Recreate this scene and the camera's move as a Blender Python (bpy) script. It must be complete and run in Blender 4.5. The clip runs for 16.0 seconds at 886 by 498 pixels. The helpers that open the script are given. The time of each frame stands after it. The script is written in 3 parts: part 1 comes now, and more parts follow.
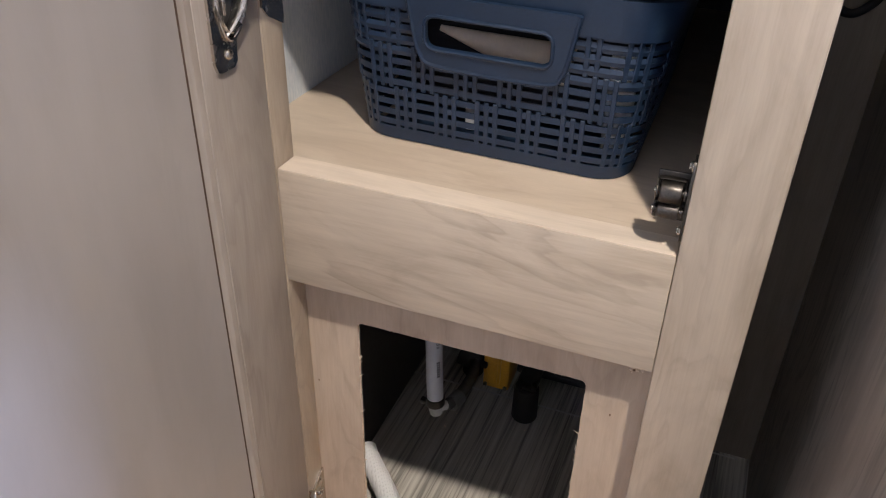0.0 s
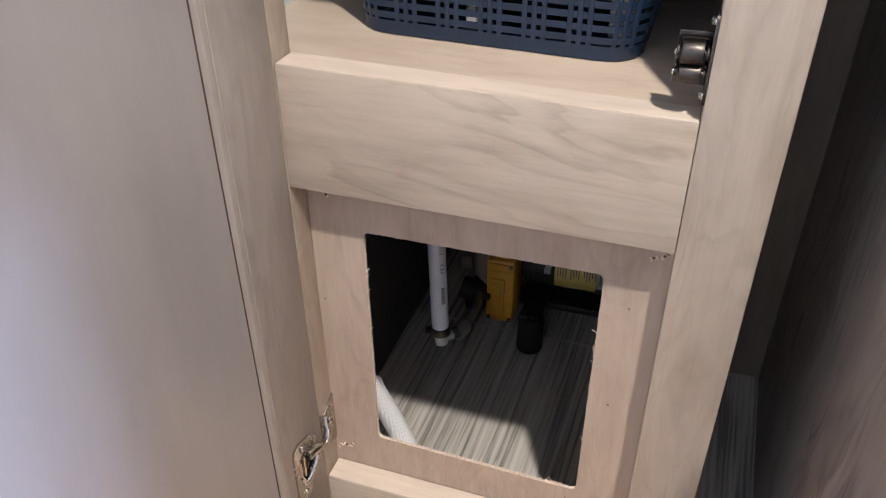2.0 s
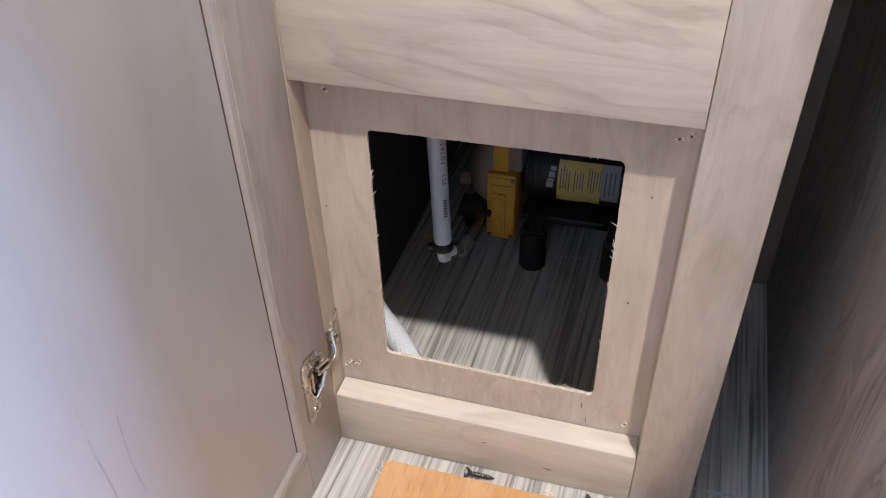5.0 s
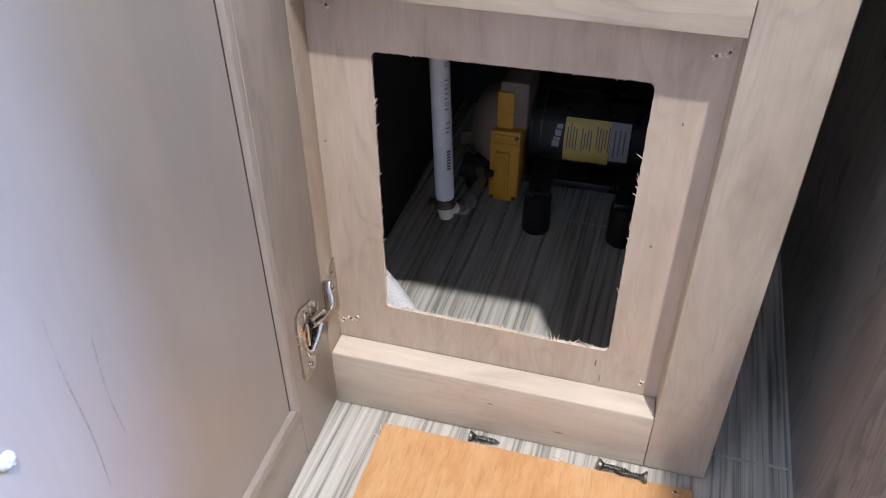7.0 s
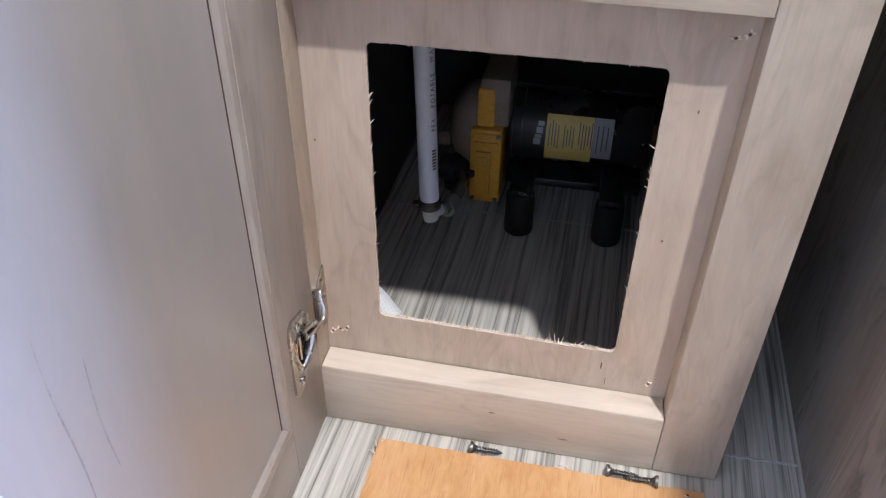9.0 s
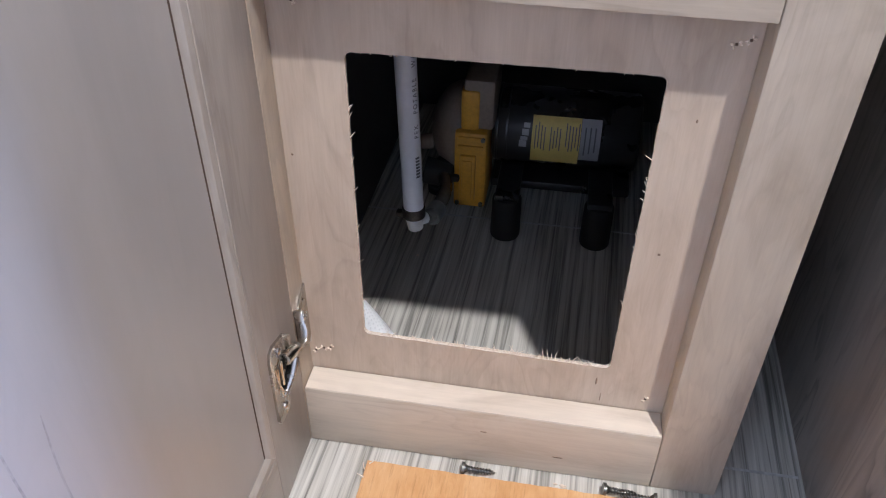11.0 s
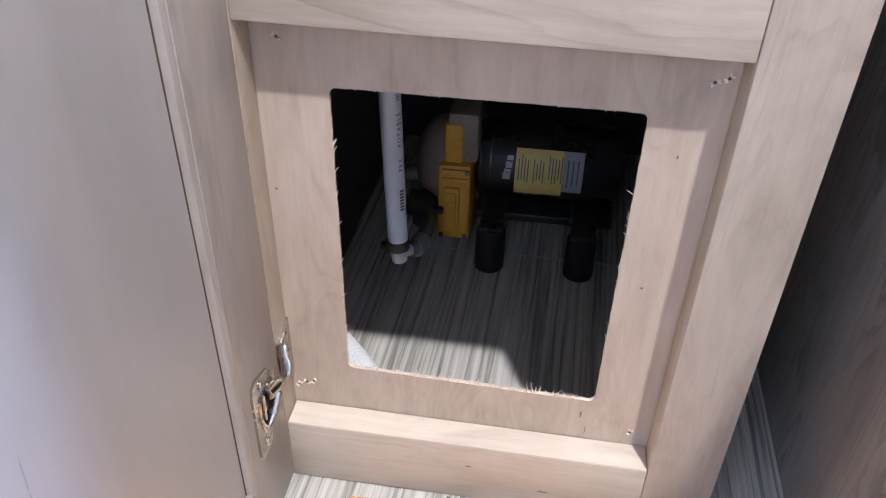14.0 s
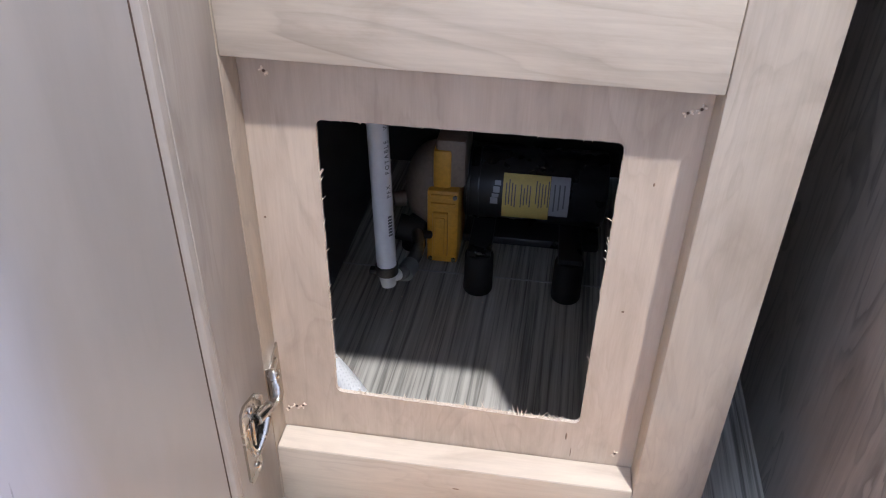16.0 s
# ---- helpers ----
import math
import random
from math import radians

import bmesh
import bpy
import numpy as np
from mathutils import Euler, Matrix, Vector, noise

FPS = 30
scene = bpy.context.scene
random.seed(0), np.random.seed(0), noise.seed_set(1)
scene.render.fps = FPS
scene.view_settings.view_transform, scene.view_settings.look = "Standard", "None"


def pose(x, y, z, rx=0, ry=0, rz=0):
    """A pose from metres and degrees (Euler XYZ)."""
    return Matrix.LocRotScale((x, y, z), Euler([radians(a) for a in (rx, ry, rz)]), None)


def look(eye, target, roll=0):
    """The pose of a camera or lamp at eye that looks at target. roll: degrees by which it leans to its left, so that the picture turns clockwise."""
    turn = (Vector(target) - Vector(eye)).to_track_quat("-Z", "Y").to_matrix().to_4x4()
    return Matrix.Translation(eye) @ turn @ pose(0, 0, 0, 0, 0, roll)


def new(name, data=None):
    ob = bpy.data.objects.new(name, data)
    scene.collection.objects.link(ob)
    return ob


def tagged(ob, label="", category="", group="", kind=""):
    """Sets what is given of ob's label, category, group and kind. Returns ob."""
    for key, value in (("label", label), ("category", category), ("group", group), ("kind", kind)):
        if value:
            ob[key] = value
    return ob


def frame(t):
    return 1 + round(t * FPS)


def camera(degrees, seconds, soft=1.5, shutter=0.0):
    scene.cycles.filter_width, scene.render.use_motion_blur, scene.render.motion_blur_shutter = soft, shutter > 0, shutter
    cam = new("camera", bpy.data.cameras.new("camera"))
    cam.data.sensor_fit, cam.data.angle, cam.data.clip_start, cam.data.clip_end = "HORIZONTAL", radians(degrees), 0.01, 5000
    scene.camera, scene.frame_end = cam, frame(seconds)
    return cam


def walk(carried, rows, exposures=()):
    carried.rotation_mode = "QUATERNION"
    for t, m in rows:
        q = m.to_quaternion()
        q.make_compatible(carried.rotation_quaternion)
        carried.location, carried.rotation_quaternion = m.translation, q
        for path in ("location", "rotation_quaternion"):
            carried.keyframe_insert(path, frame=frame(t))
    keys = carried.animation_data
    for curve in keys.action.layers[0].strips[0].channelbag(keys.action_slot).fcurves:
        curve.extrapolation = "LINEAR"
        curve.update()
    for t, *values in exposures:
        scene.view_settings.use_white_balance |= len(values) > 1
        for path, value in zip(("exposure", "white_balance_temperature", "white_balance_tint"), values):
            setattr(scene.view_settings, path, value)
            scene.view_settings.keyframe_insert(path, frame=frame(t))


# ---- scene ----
cam = camera(59.5, 16.0, soft=1.1)
PATH = [
    (0, (0.252, -0.383, 0.657), (-0.327, 1.209, -0.406), 1.4),
    (0.5, (0.246, -0.385, 0.653), (-0.279, 1.219, -0.419), 4.2),
    (1, (0.244, -0.388, 0.636), (-0.262, 1.189, -0.486), 2.4),
    (1.5, (0.247, -0.392, 0.621), (-0.258, 1.179, -0.509), 0.6),
    (2, (0.24, -0.401, 0.602), (-0.287, 1.177, -0.508), -0.4),
    (2.5, (0.233, -0.399, 0.59), (-0.311, 1.164, -0.533), -1.5),
    (3, (0.229, -0.405, 0.581), (-0.309, 1.154, -0.55), -1.3),
    (3.5, (0.228, -0.406, 0.572), (-0.281, 1.148, -0.579), -1.5),
    (5.8, (0.211, -0.401, 0.528), (-0.225, 1.11, -0.708), -0.9),
    (6, (0.209, -0.404, 0.514), (-0.231, 1.112, -0.714), -0.2),
    (6.5, (0.204, -0.401, 0.501), (-0.228, 1.113, -0.732), 0.0),
    (7, (0.201, -0.399, 0.499), (-0.222, 1.129, -0.72), -0.2),
    (7.5, (0.203, -0.398, 0.496), (-0.212, 1.134, -0.721), -0.0),
    (8, (0.2, -0.393, 0.493), (-0.197, 1.144, -0.723), -0.1),
    (8.2, (0.19, -0.395, 0.487), (-0.178, 1.167, -0.706), 0.1),
    (10.5, (0.153, -0.359, 0.475), (-0.111, 1.199, -0.751), 0.8),
    (11, (0.155, -0.358, 0.477), (-0.096, 1.205, -0.745), 0.6),
    (11.5, (0.156, -0.357, 0.476), (-0.087, 1.209, -0.744), 0.8),
    (12, (0.156, -0.356, 0.476), (-0.081, 1.212, -0.742), 0.9),
    (12.5, (0.157, -0.356, 0.477), (-0.078, 1.217, -0.736), 1.0),
    (13, (0.156, -0.356, 0.478), (-0.076, 1.232, -0.715), 1.0),
    (13.5, (0.156, -0.357, 0.478), (-0.072, 1.245, -0.696), 1.3),
    (14, (0.155, -0.357, 0.48), (-0.064, 1.256, -0.682), 1.4),
    (14.5, (0.156, -0.357, 0.479), (-0.057, 1.263, -0.674), 1.6),
    (15, (0.157, -0.357, 0.482), (-0.051, 1.268, -0.666), 1.5),
    (15.5, (0.159, -0.359, 0.486), (-0.051, 1.277, -0.644), 1.4),
    (16, (0.162, -0.363, 0.489), (-0.05, 1.282, -0.629), 1.2),
]
EXPOSURES = [(0, -0.66, 6800, 13), (0.9, -0.72, 6800, 13), (1.5, -0.53, 6600, 13), (2.5, -0.42, 6400, 13), (3.5, -0.41, 6250, 13), (6, -0.16, 5900, 10), (8, -0.16, 5800, 10), (10.5, -0.26, 5750, 11), (11, -0.25, 5750, 11), (11.5, -0.07, 5700, 11), (13, -0.03, 5700, 12), (14.5, 0.0, 5700, 12), (16, 0.02, 5700, 11)]
walk(cam, [(t, look(eye, target, roll)) for t, eye, target, roll in PATH], EXPOSURES)

# ---- light ----
world = bpy.data.worlds.new("room_world")
scene.world = world
world.use_nodes = True
wn, wl = world.node_tree.nodes, world.node_tree.links
sky = wn.new("ShaderNodeTexSky")
sky.sky_type, sky.sun_disc = "NISHITA", False
sky.sun_elevation, sky.sun_rotation = radians(35), radians(200)
wl.new(sky.outputs["Color"], wn["Background"].inputs["Color"])
wn["Background"].inputs["Strength"].default_value = 0.1


def lamp(name, place, target, watts, colour, size, size_y=None, shape="DISK"):
    data = bpy.data.lights.new(name, "AREA")
    data.energy, data.color, data.shape, data.size = watts, colour, shape, size
    if size_y:
        data.size_y = size_y
    ob = new(name, data)
    ob.matrix_world = look(place, target)
    return ob


# a ceiling puck lamp in front of the cabinet, daylight from an assumed roof vent, and an added south window fill
lamp("ceiling_lamp", (0.60, -0.74, 1.93), (0.60, -0.74, 0.0), 53.0, (1.0, 0.93, 0.85), 0.07)
vent = lamp("roof_vent_daylight", (1.70, 0.85, 1.97), (0.0, -0.27, 0.25), 235.0, (0.47, 0.61, 1.0), 0.20, 0.20, "RECTANGLE")
vent.data.spread = radians(145)      # beam narrowed so that its blue patch on the door stands out
# unseen window, added to brighten the gap and the bed base side
lamp("assumed_window_fill", (-1.05, -2.17, 1.55), (0.3, 0.0, 0.2), 10.0, (0.72, 0.84, 1.0), 0.55, 0.55, "RECTANGLE")


# ---- mesh helpers ----
AT = {}


def thing(name, place, label, category, group="", kind=""):
    ob = new(name)
    ob.empty_display_size = 0.02
    ob.location = place
    AT[name_of(ob)] = Vector(place)
    return tagged(ob, label, category, group, kind)


def name_of(ob):
    return ob.name


def shade(me, angle=35):
    for p in me.polygons:
        p.use_smooth = True
    me.set_sharp_from_angle(angle=radians(angle))


def mesh_of(name, bm, mats, origin=(0, 0, 0), smooth=True):
    bmesh.ops.translate(bm, verts=bm.verts, vec=-Vector(origin))
    bmesh.ops.recalc_face_normals(bm, faces=bm.faces)
    me = bpy.data.meshes.new(name)
    bm.to_mesh(me)
    bm.free()
    for m in mats if isinstance(mats, (list, tuple)) else [mats]:
        me.materials.append(m)
    if smooth:
        shade(me)
    return me


def part(name, bm, mats, parent, label=""):
    """One mesh object, its bmesh in world metres, under a thing or a part."""
    origin = AT[name_of(parent)]
    ob = new(name, mesh_of(name, bm, mats, origin))
    ob.parent = parent
    AT[name_of(ob)] = origin
    return tagged(ob, label)


def solo(name, bm, mats, label, category, kind="", group="", origin=(0, 0, 0)):
    ob = new(name, mesh_of(name, bm, mats, origin))
    ob.location = origin
    AT[name_of(ob)] = Vector(origin)
    return tagged(ob, label, category, group, kind)


def piece(name, me, m, parent, label=""):
    """A shared mesh at pose m (world) under a parent that stands unturned."""
    ob = new(name, me)
    ob.parent = parent
    ob.matrix_basis = Matrix.Translation(-AT[name_of(parent)]) @ m
    return tagged(ob, label)


def box(x0, x1, y0, y1, z0, z1, bevel=0.0, bm=None, seg=2):
    bm = bm or bmesh.new()
    m = pose((x0 + x1) / 2, (y0 + y1) / 2, (z0 + z1) / 2) @ Matrix.Diagonal((x1 - x0, y1 - y0, z1 - z0, 1))
    vs = bmesh.ops.create_cube(bm, size=1, matrix=m)["verts"]
    if bevel:
        es = list({e for v in vs for e in v.link_edges})
        bmesh.ops.bevel(bm, geom=es, offset=bevel, segments=seg, affect="EDGES", profile=0.5)
    return bm


def cyl(a, b, r0, r1=None, n=24, bm=None, bevel=0.0):
    bm = bm or bmesh.new()
    a, b = Vector(a), Vector(b)
    d = b - a
    m = Matrix.Translation((a + b) / 2) @ d.to_track_quat("Z", "Y").to_matrix().to_4x4()
    vs = bmesh.ops.create_cone(bm, cap_ends=True, segments=n, radius1=r0, radius2=r0 if r1 is None else r1, depth=d.length, matrix=m)["verts"]
    if bevel:
        es = list({e for v in vs for e in v.link_edges if len(e.link_faces) == 2 and any(len(f.verts) > 4 for f in e.link_faces)})
        bmesh.ops.bevel(bm, geom=es, offset=bevel, segments=2, affect="EDGES", profile=0.5)
    return bm


def ball(c, rx, ry, rz, bm=None, n=16):
    bm = bm or bmesh.new()
    bmesh.ops.create_uvsphere(bm, u_segments=n * 2, v_segments=n, radius=1, matrix=pose(*c) @ Matrix.Diagonal((rx, ry, rz, 1)))
    return bm


def smooth_path(points, steps=8):
    """A Catmull-Rom line through points."""
    ps = [Vector(p) for p in points]
    ps = [2 * ps[0] - ps[1]] + ps + [2 * ps[-1] - ps[-2]]
    out = []
    for i in range(1, len(ps) - 2):
        for s in range(steps):
            t = s / steps
            a, b, c, d = ps[i - 1 : i + 3]
            out.append(0.5 * (2 * b + (c - a) * t + (2 * a - 5 * b + 4 * c - d) * t * t + (3 * b - a - 3 * c + d) * t**3))
    return out + [ps[-2]]


def tube(points, radius, n=14, bm=None, flat=(1, 1), up=(0, 0, 1)):
    """A tube, or with flat a strap, along a line."""
    bm = bm or bmesh.new()
    ps, rings = [Vector(p) for p in points], []
    for i, p in enumerate(ps):
        d = (ps[min(i + 1, len(ps) - 1)] - ps[max(i - 1, 0)]).normalized()
        u = d.cross(Vector(up))
        u = u.normalized() if u.length > 1e-5 else d.orthogonal().normalized()
        w = u.cross(d)
        r = radius(i / (len(ps) - 1)) if callable(radius) else radius
        rings.append([bm.verts.new(p + r * (flat[0] * math.cos(2 * math.pi * k / n) * u + flat[1] * math.sin(2 * math.pi * k / n) * w)) for k in range(n)])
    for a, b in zip(rings, rings[1:]):
        for k in range(n):
            bm.faces.new((a[k], a[(k + 1) % n], b[(k + 1) % n], b[k]))
    bm.faces.new(rings[0][::-1])
    bm.faces.new(rings[-1])
    return bm


def round_rect(x0, x1, z0, z1, r, n=6):
    pts = []
    for cx, cz, a0 in ((x1 - r, z1 - r, 0), (x0 + r, z1 - r, 90), (x0 + r, z0 + r, 180), (x1 - r, z0 + r, 270)):
        for k in range(n + 1):
            a = radians(a0 + 90 * k / n)
            pts.append((cx + r * math.cos(a), cz + r * math.sin(a)))
    return pts


def plate(outline, thick, m, holes=(), bm=None, bevel=0.0, rim_slot=0):
    """A flat plate: an outline in its own x and y, with holes, extruded along its z by thick, and put at m."""
    bm = bm or bmesh.new()
    made, loops = [], []
    for loop in (outline, *holes):
        vs = [bm.verts.new((x, y, 0)) for x, y in loop]
        es = [bm.edges.new((vs[i], vs[(i + 1) % len(vs)])) for i in range(len(vs))]
        made += vs
        loops.append((vs, es))
    fill = bmesh.ops.triangle_fill(bm, use_beauty=True, use_dissolve=False, edges=[e for _, es in loops for e in es])
    faces = [g for g in fill["geom"] if isinstance(g, bmesh.types.BMFace)]
    twin = {v: bm.verts.new((v.co.x, v.co.y, thick)) for v in made}
    for f in faces:
        bm.faces.new([twin[v] for v in reversed(f.verts)])
    for n, (vs, _) in enumerate(loops):
        for i in range(len(vs)):
            a, b = vs[i], vs[(i + 1) % len(vs)]
            f = bm.faces.new((a, b, twin[b], twin[a]))
            f.material_index = rim_slot if n else 0
    bmesh.ops.transform(bm, matrix=m, verts=made + list(twin.values()))
    return bm


# planes for plate(): its x, y and z become the world's
FRONT = Matrix(((1, 0, 0, 0), (0, 0, 1, 0), (0, 1, 0, 0), (0, 0, 0, 1)))   # x, z, and thickness along y
SIDE = Matrix(((0, 0, 1, 0), (1, 0, 0, 0), (0, 1, 0, 0), (0, 0, 0, 1)))    # y, z, and thickness along x


# ---- materials ----
class Nodes:
    def __init__(self, name):
        self.mat = bpy.data.materials.new(name)
        self.mat.use_nodes = True
        self.t = self.mat.node_tree
        self.bsdf = self.t.nodes["Principled BSDF"]

    def add(self, kind, operation="", blend=""):
        n = self.t.nodes.new("ShaderNode" + kind)
        if operation:
            n.operation = operation
        if blend:
            n.data_type, n.blend_type = "RGBA", blend
        return n

    def link(self, a, b):
        self.t.links.new(a, b)

    def coords(self, scale, turn=(0, 0, 0), shift=True):
        tc, mp = self.add("TexCoord"), self.add("Mapping")
        mp.inputs["Scale"].default_value = scale
        first = self.add("Mapping")
        first.inputs["Rotation"].default_value = [radians(a) for a in turn]
        self.link(tc.outputs["Object"], first.inputs["Vector"])
        self.link(first.outputs["Vector"], mp.inputs["Vector"])
        if shift:
            info, mul = self.add("ObjectInfo"), self.add("Math", operation="MULTIPLY")
            mul.inputs[1].default_value = 37.0
            self.link(info.outputs["Random"], mul.inputs[0])
            self.link(mul.outputs[0], mp.inputs["Location"])
        return mp.outputs["Vector"]

    def noise(self, vec, detail=4.0, rough=0.55, distort=0.0, scale=1.0):
        n = self.add("TexNoise")
        n.inputs["Scale"].default_value, n.inputs["Detail"].default_value = scale, detail
        n.inputs["Roughness"].default_value, n.inputs["Distortion"].default_value = rough, distort
        self.link(vec, n.inputs["Vector"])
        return n.outputs["Fac"]

    def ramp(self, fac, stops):
        r = self.add("ValToRGB")
        e = r.color_ramp.elements
        while len(e) < len(stops):
            e.new(0.5)
        for el, (p, c) in zip(e, stops):
            el.position = p
            el.color = (*c, 1) if len(c) == 3 else c
        self.link(fac, r.inputs["Fac"])
        return r.outputs["Color"]

    def mix(self, a, b, fac, mode="MIX"):
        m = self.add("Mix", blend=mode)
        for sock, v in ((m.inputs[6], a), (m.inputs[7], b), (m.inputs[0], fac)):
            if isinstance(v, (int, float)):
                sock.default_value = v
            elif isinstance(v, tuple):
                sock.default_value = (*v, 1)
            else:
                self.link(v, sock)
        return m.outputs[2]

    def math(self, op, a, b=0.0):
        m = self.add("Math", operation=op)
        for i, v in enumerate((a, b)):
            if isinstance(v, (int, float)):
                m.inputs[i].default_value = v
            else:
                self.link(v, m.inputs[i])
        return m.outputs[0]

    def bump(self, height, strength, distance):
        b = self.add("Bump")
        b.inputs["Strength"].default_value, b.inputs["Distance"].default_value = strength, distance
        self.link(height, b.inputs["Height"])
        self.link(b.outputs["Normal"], self.bsdf.inputs["Normal"])

    def finish(self, colour, rough=0.5, metal=0.0, spec=0.5):
        for k, v in (("Base Color", colour), ("Roughness", rough), ("Metallic", metal), ("Specular IOR Level", spec)):
            if isinstance(v, (int, float)):
                self.bsdf.inputs[k].default_value = v
            elif isinstance(v, tuple):
                self.bsdf.inputs[k].default_value = (*v, 1)
            else:
                self.link(v, self.bsdf.inputs[k])
        return self.mat


def along(axis, long, across):
    return tuple(long if a == axis else across for a in "xyz")


def wood(name, axis, light, mid, dark, figure=0.5, rough=0.45, fibre=0.35, knots=0.0, streaks=0.5, tilt=(0, 0, 0), mottle=0.75, spec=0.5):
    """Veneer with grain along an axis: blotches, cathedral figure lines, fine pores."""
    n = Nodes(name)
    wide = n.noise(n.coords(along(axis, 3.0, 16.0)), 3, 0.5, 0.4)
    colour = n.ramp(wide, [(0.3, mid), (0.7, light)])
    warp = n.noise(n.coords(along(axis, 4.2, 19.0), tilt), 4, 0.46, 0.8)
    rings = n.math("FRACT", n.math("MULTIPLY", warp, 10.0))
    line = n.ramp(rings, [(0.0, (0.25, 0.25, 0.25)), (0.1, (0, 0, 0)), (0.5, (0.06, 0.06, 0.06)), (0.93, (1, 1, 1)), (1.0, (0.25, 0.25, 0.25))])
    where = n.ramp(n.noise(n.coords(along(axis, 5.0, 12.0), tilt), 2), [(0.36, (0, 0, 0)), (0.58, (1, 1, 1))])
    colour = n.mix(colour, dark, n.math("MULTIPLY", n.math("MULTIPLY", line, where), figure))
    pores = n.noise(n.coords(along(axis, 28.0, 850.0)), 5, 0.62)
    streak = n.ramp(pores, [(0.30, (0.62, 0.57, 0.53)), (0.60, (1, 1, 1))])
    colour = n.mix(colour, streak, fibre * 0.75, "MULTIPLY")
    cloud = n.noise(n.coords(along(axis, 11.0, 34.0), tilt), 5, 0.62, 0.7)
    colour = n.mix(colour, n.ramp(cloud, [(0.34, (0.80, 0.77, 0.74)), (0.5, (0.96, 0.955, 0.95)), (0.66, (1.06, 1.06, 1.05))]), mottle, "MULTIPLY")
    broad = n.noise(n.coords(along(axis, 9.0, 130.0)), 4, 0.6, 0.2)
    colour = n.mix(colour, n.ramp(broad, [(0.35, (0.84, 0.83, 0.82)), (0.6, (1.0, 1.0, 1.0))]), streaks, "MULTIPLY")
    if knots:
        v = n.add("TexVoronoi")
        v.inputs["Scale"].default_value = 1.0
        n.link(n.coords(along(axis, 14.0, 30.0)), v.inputs["Vector"])
        spot = n.ramp(v.outputs["Distance"], [(0.03, (1, 1, 1)), (0.1, (0, 0, 0))])
        colour = n.mix(colour, (0.16, 0.09, 0.05), n.math("MULTIPLY", spot, knots))
    n.bump(pores, 0.12, 0.00008)
    gloss = n.ramp(cloud, [(0.3, (rough - 0.05,) * 3), (0.7, (rough + 0.06,) * 3)])
    return n.finish(colour, gloss, 0.0, spec)


LIGHT, MID, DARK = (0.585, 0.502, 0.402), (0.515, 0.437, 0.346), (0.25, 0.19, 0.145)
FRAME_Z = wood("greige_maple_vertical", "z", LIGHT, MID, DARK, 0.18, 0.45, 0.2)
FRAME_X = wood("greige_maple_horizontal", "x", LIGHT, MID, DARK, 0.36, 0.45, 0.2, 0, 0.6, (0, -6, 0))
RAIL_X = wood("plain_maple_rail", "x", LIGHT, MID, DARK, 0.14, 0.45, 0.16)
PALE_LIT_EDGE = wood("pale_lit_maple", "x", (0.77, 0.67, 0.555), (0.71, 0.61, 0.505), (0.45, 0.36, 0.28), 0.1, 0.5, 0.12)
SHELF_WOOD = wood("maple_shelf", "x", (0.60, 0.505, 0.40), (0.555, 0.46, 0.36), (0.30, 0.22, 0.15), 0.14, 0.42, 0.12, 0, 0.2, (0, 0, 0), 0.6)
PLY_FACE = wood("plywood_face", "z", (0.575, 0.475, 0.375), (0.515, 0.42, 0.33), (0.30, 0.21, 0.155), 0.2, 0.55, 0.16)
DOOR_Z = wood("greige_door_vertical", "z", (0.42, 0.37, 0.326), (0.345, 0.30, 0.262), (0.15, 0.125, 0.105), 0.2, 0.36, 0.22, 0, 0.5, (0, 0, 0), 0.6)
DOOR_Y = wood("greige_door_rail", "y", (0.42, 0.37, 0.326), (0.345, 0.30, 0.262), (0.15, 0.125, 0.105), 0.2, 0.36, 0.22, 0, 0.5, (0, 0, 0), 0.6)
DOOR_PANEL = wood("greige_door_panel", "z", (0.43, 0.398, 0.375), (0.375, 0.346, 0.325), (0.22, 0.195, 0.18), 0.05, 0.34, 0.03, 0, 0.06, (0, 0, 0), 0.22, 0.85)
DARK_SIDE = wood("grey_oak_laminate", "z", (0.52, 0.46, 0.415), (0.43, 0.38, 0.34), (0.10, 0.08, 0.066), 0.6, 0.36, 0.28, 0, 0.7, (0, 0, 0), 1.0)
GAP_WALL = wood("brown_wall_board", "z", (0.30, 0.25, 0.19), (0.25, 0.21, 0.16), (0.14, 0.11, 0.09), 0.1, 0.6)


def orange_ply():
    """Sanded rotary-cut plywood: soft clouds, ragged streaks and short dark pores."""
    n = Nodes("orange_plywood")
    cloud = n.noise(n.coords((38, 14, 30)), 5, 0.6, 0.9)
    streak = n.noise(n.coords((190, 48, 60)), 6, 0.68, 0.8)
    v = n.math("ADD", n.math("MULTIPLY", cloud, 0.6), n.math("MULTIPLY", streak, 0.4))
    colour = n.ramp(v, [(0.34, (0.58, 0.295, 0.108)), (0.45, (0.64, 0.345, 0.142)), (0.55, (0.69, 0.395, 0.18)), (0.68, (0.745, 0.465, 0.235))])
    pores = n.noise(n.coords((900, 45, 200)), 4, 0.6)
    colour = n.mix(colour, n.ramp(pores, [(0.3, (0.5, 0.4, 0.3)), (0.46, (1, 1, 1))]), 0.35, "MULTIPLY")
    n.bump(pores, 0.35, 0.0002)
    return n.finish(colour, n.ramp(cloud, [(0.3, (0.5,) * 3), (0.7, (0.62,) * 3)]))


ORANGE_PLY = orange_ply()


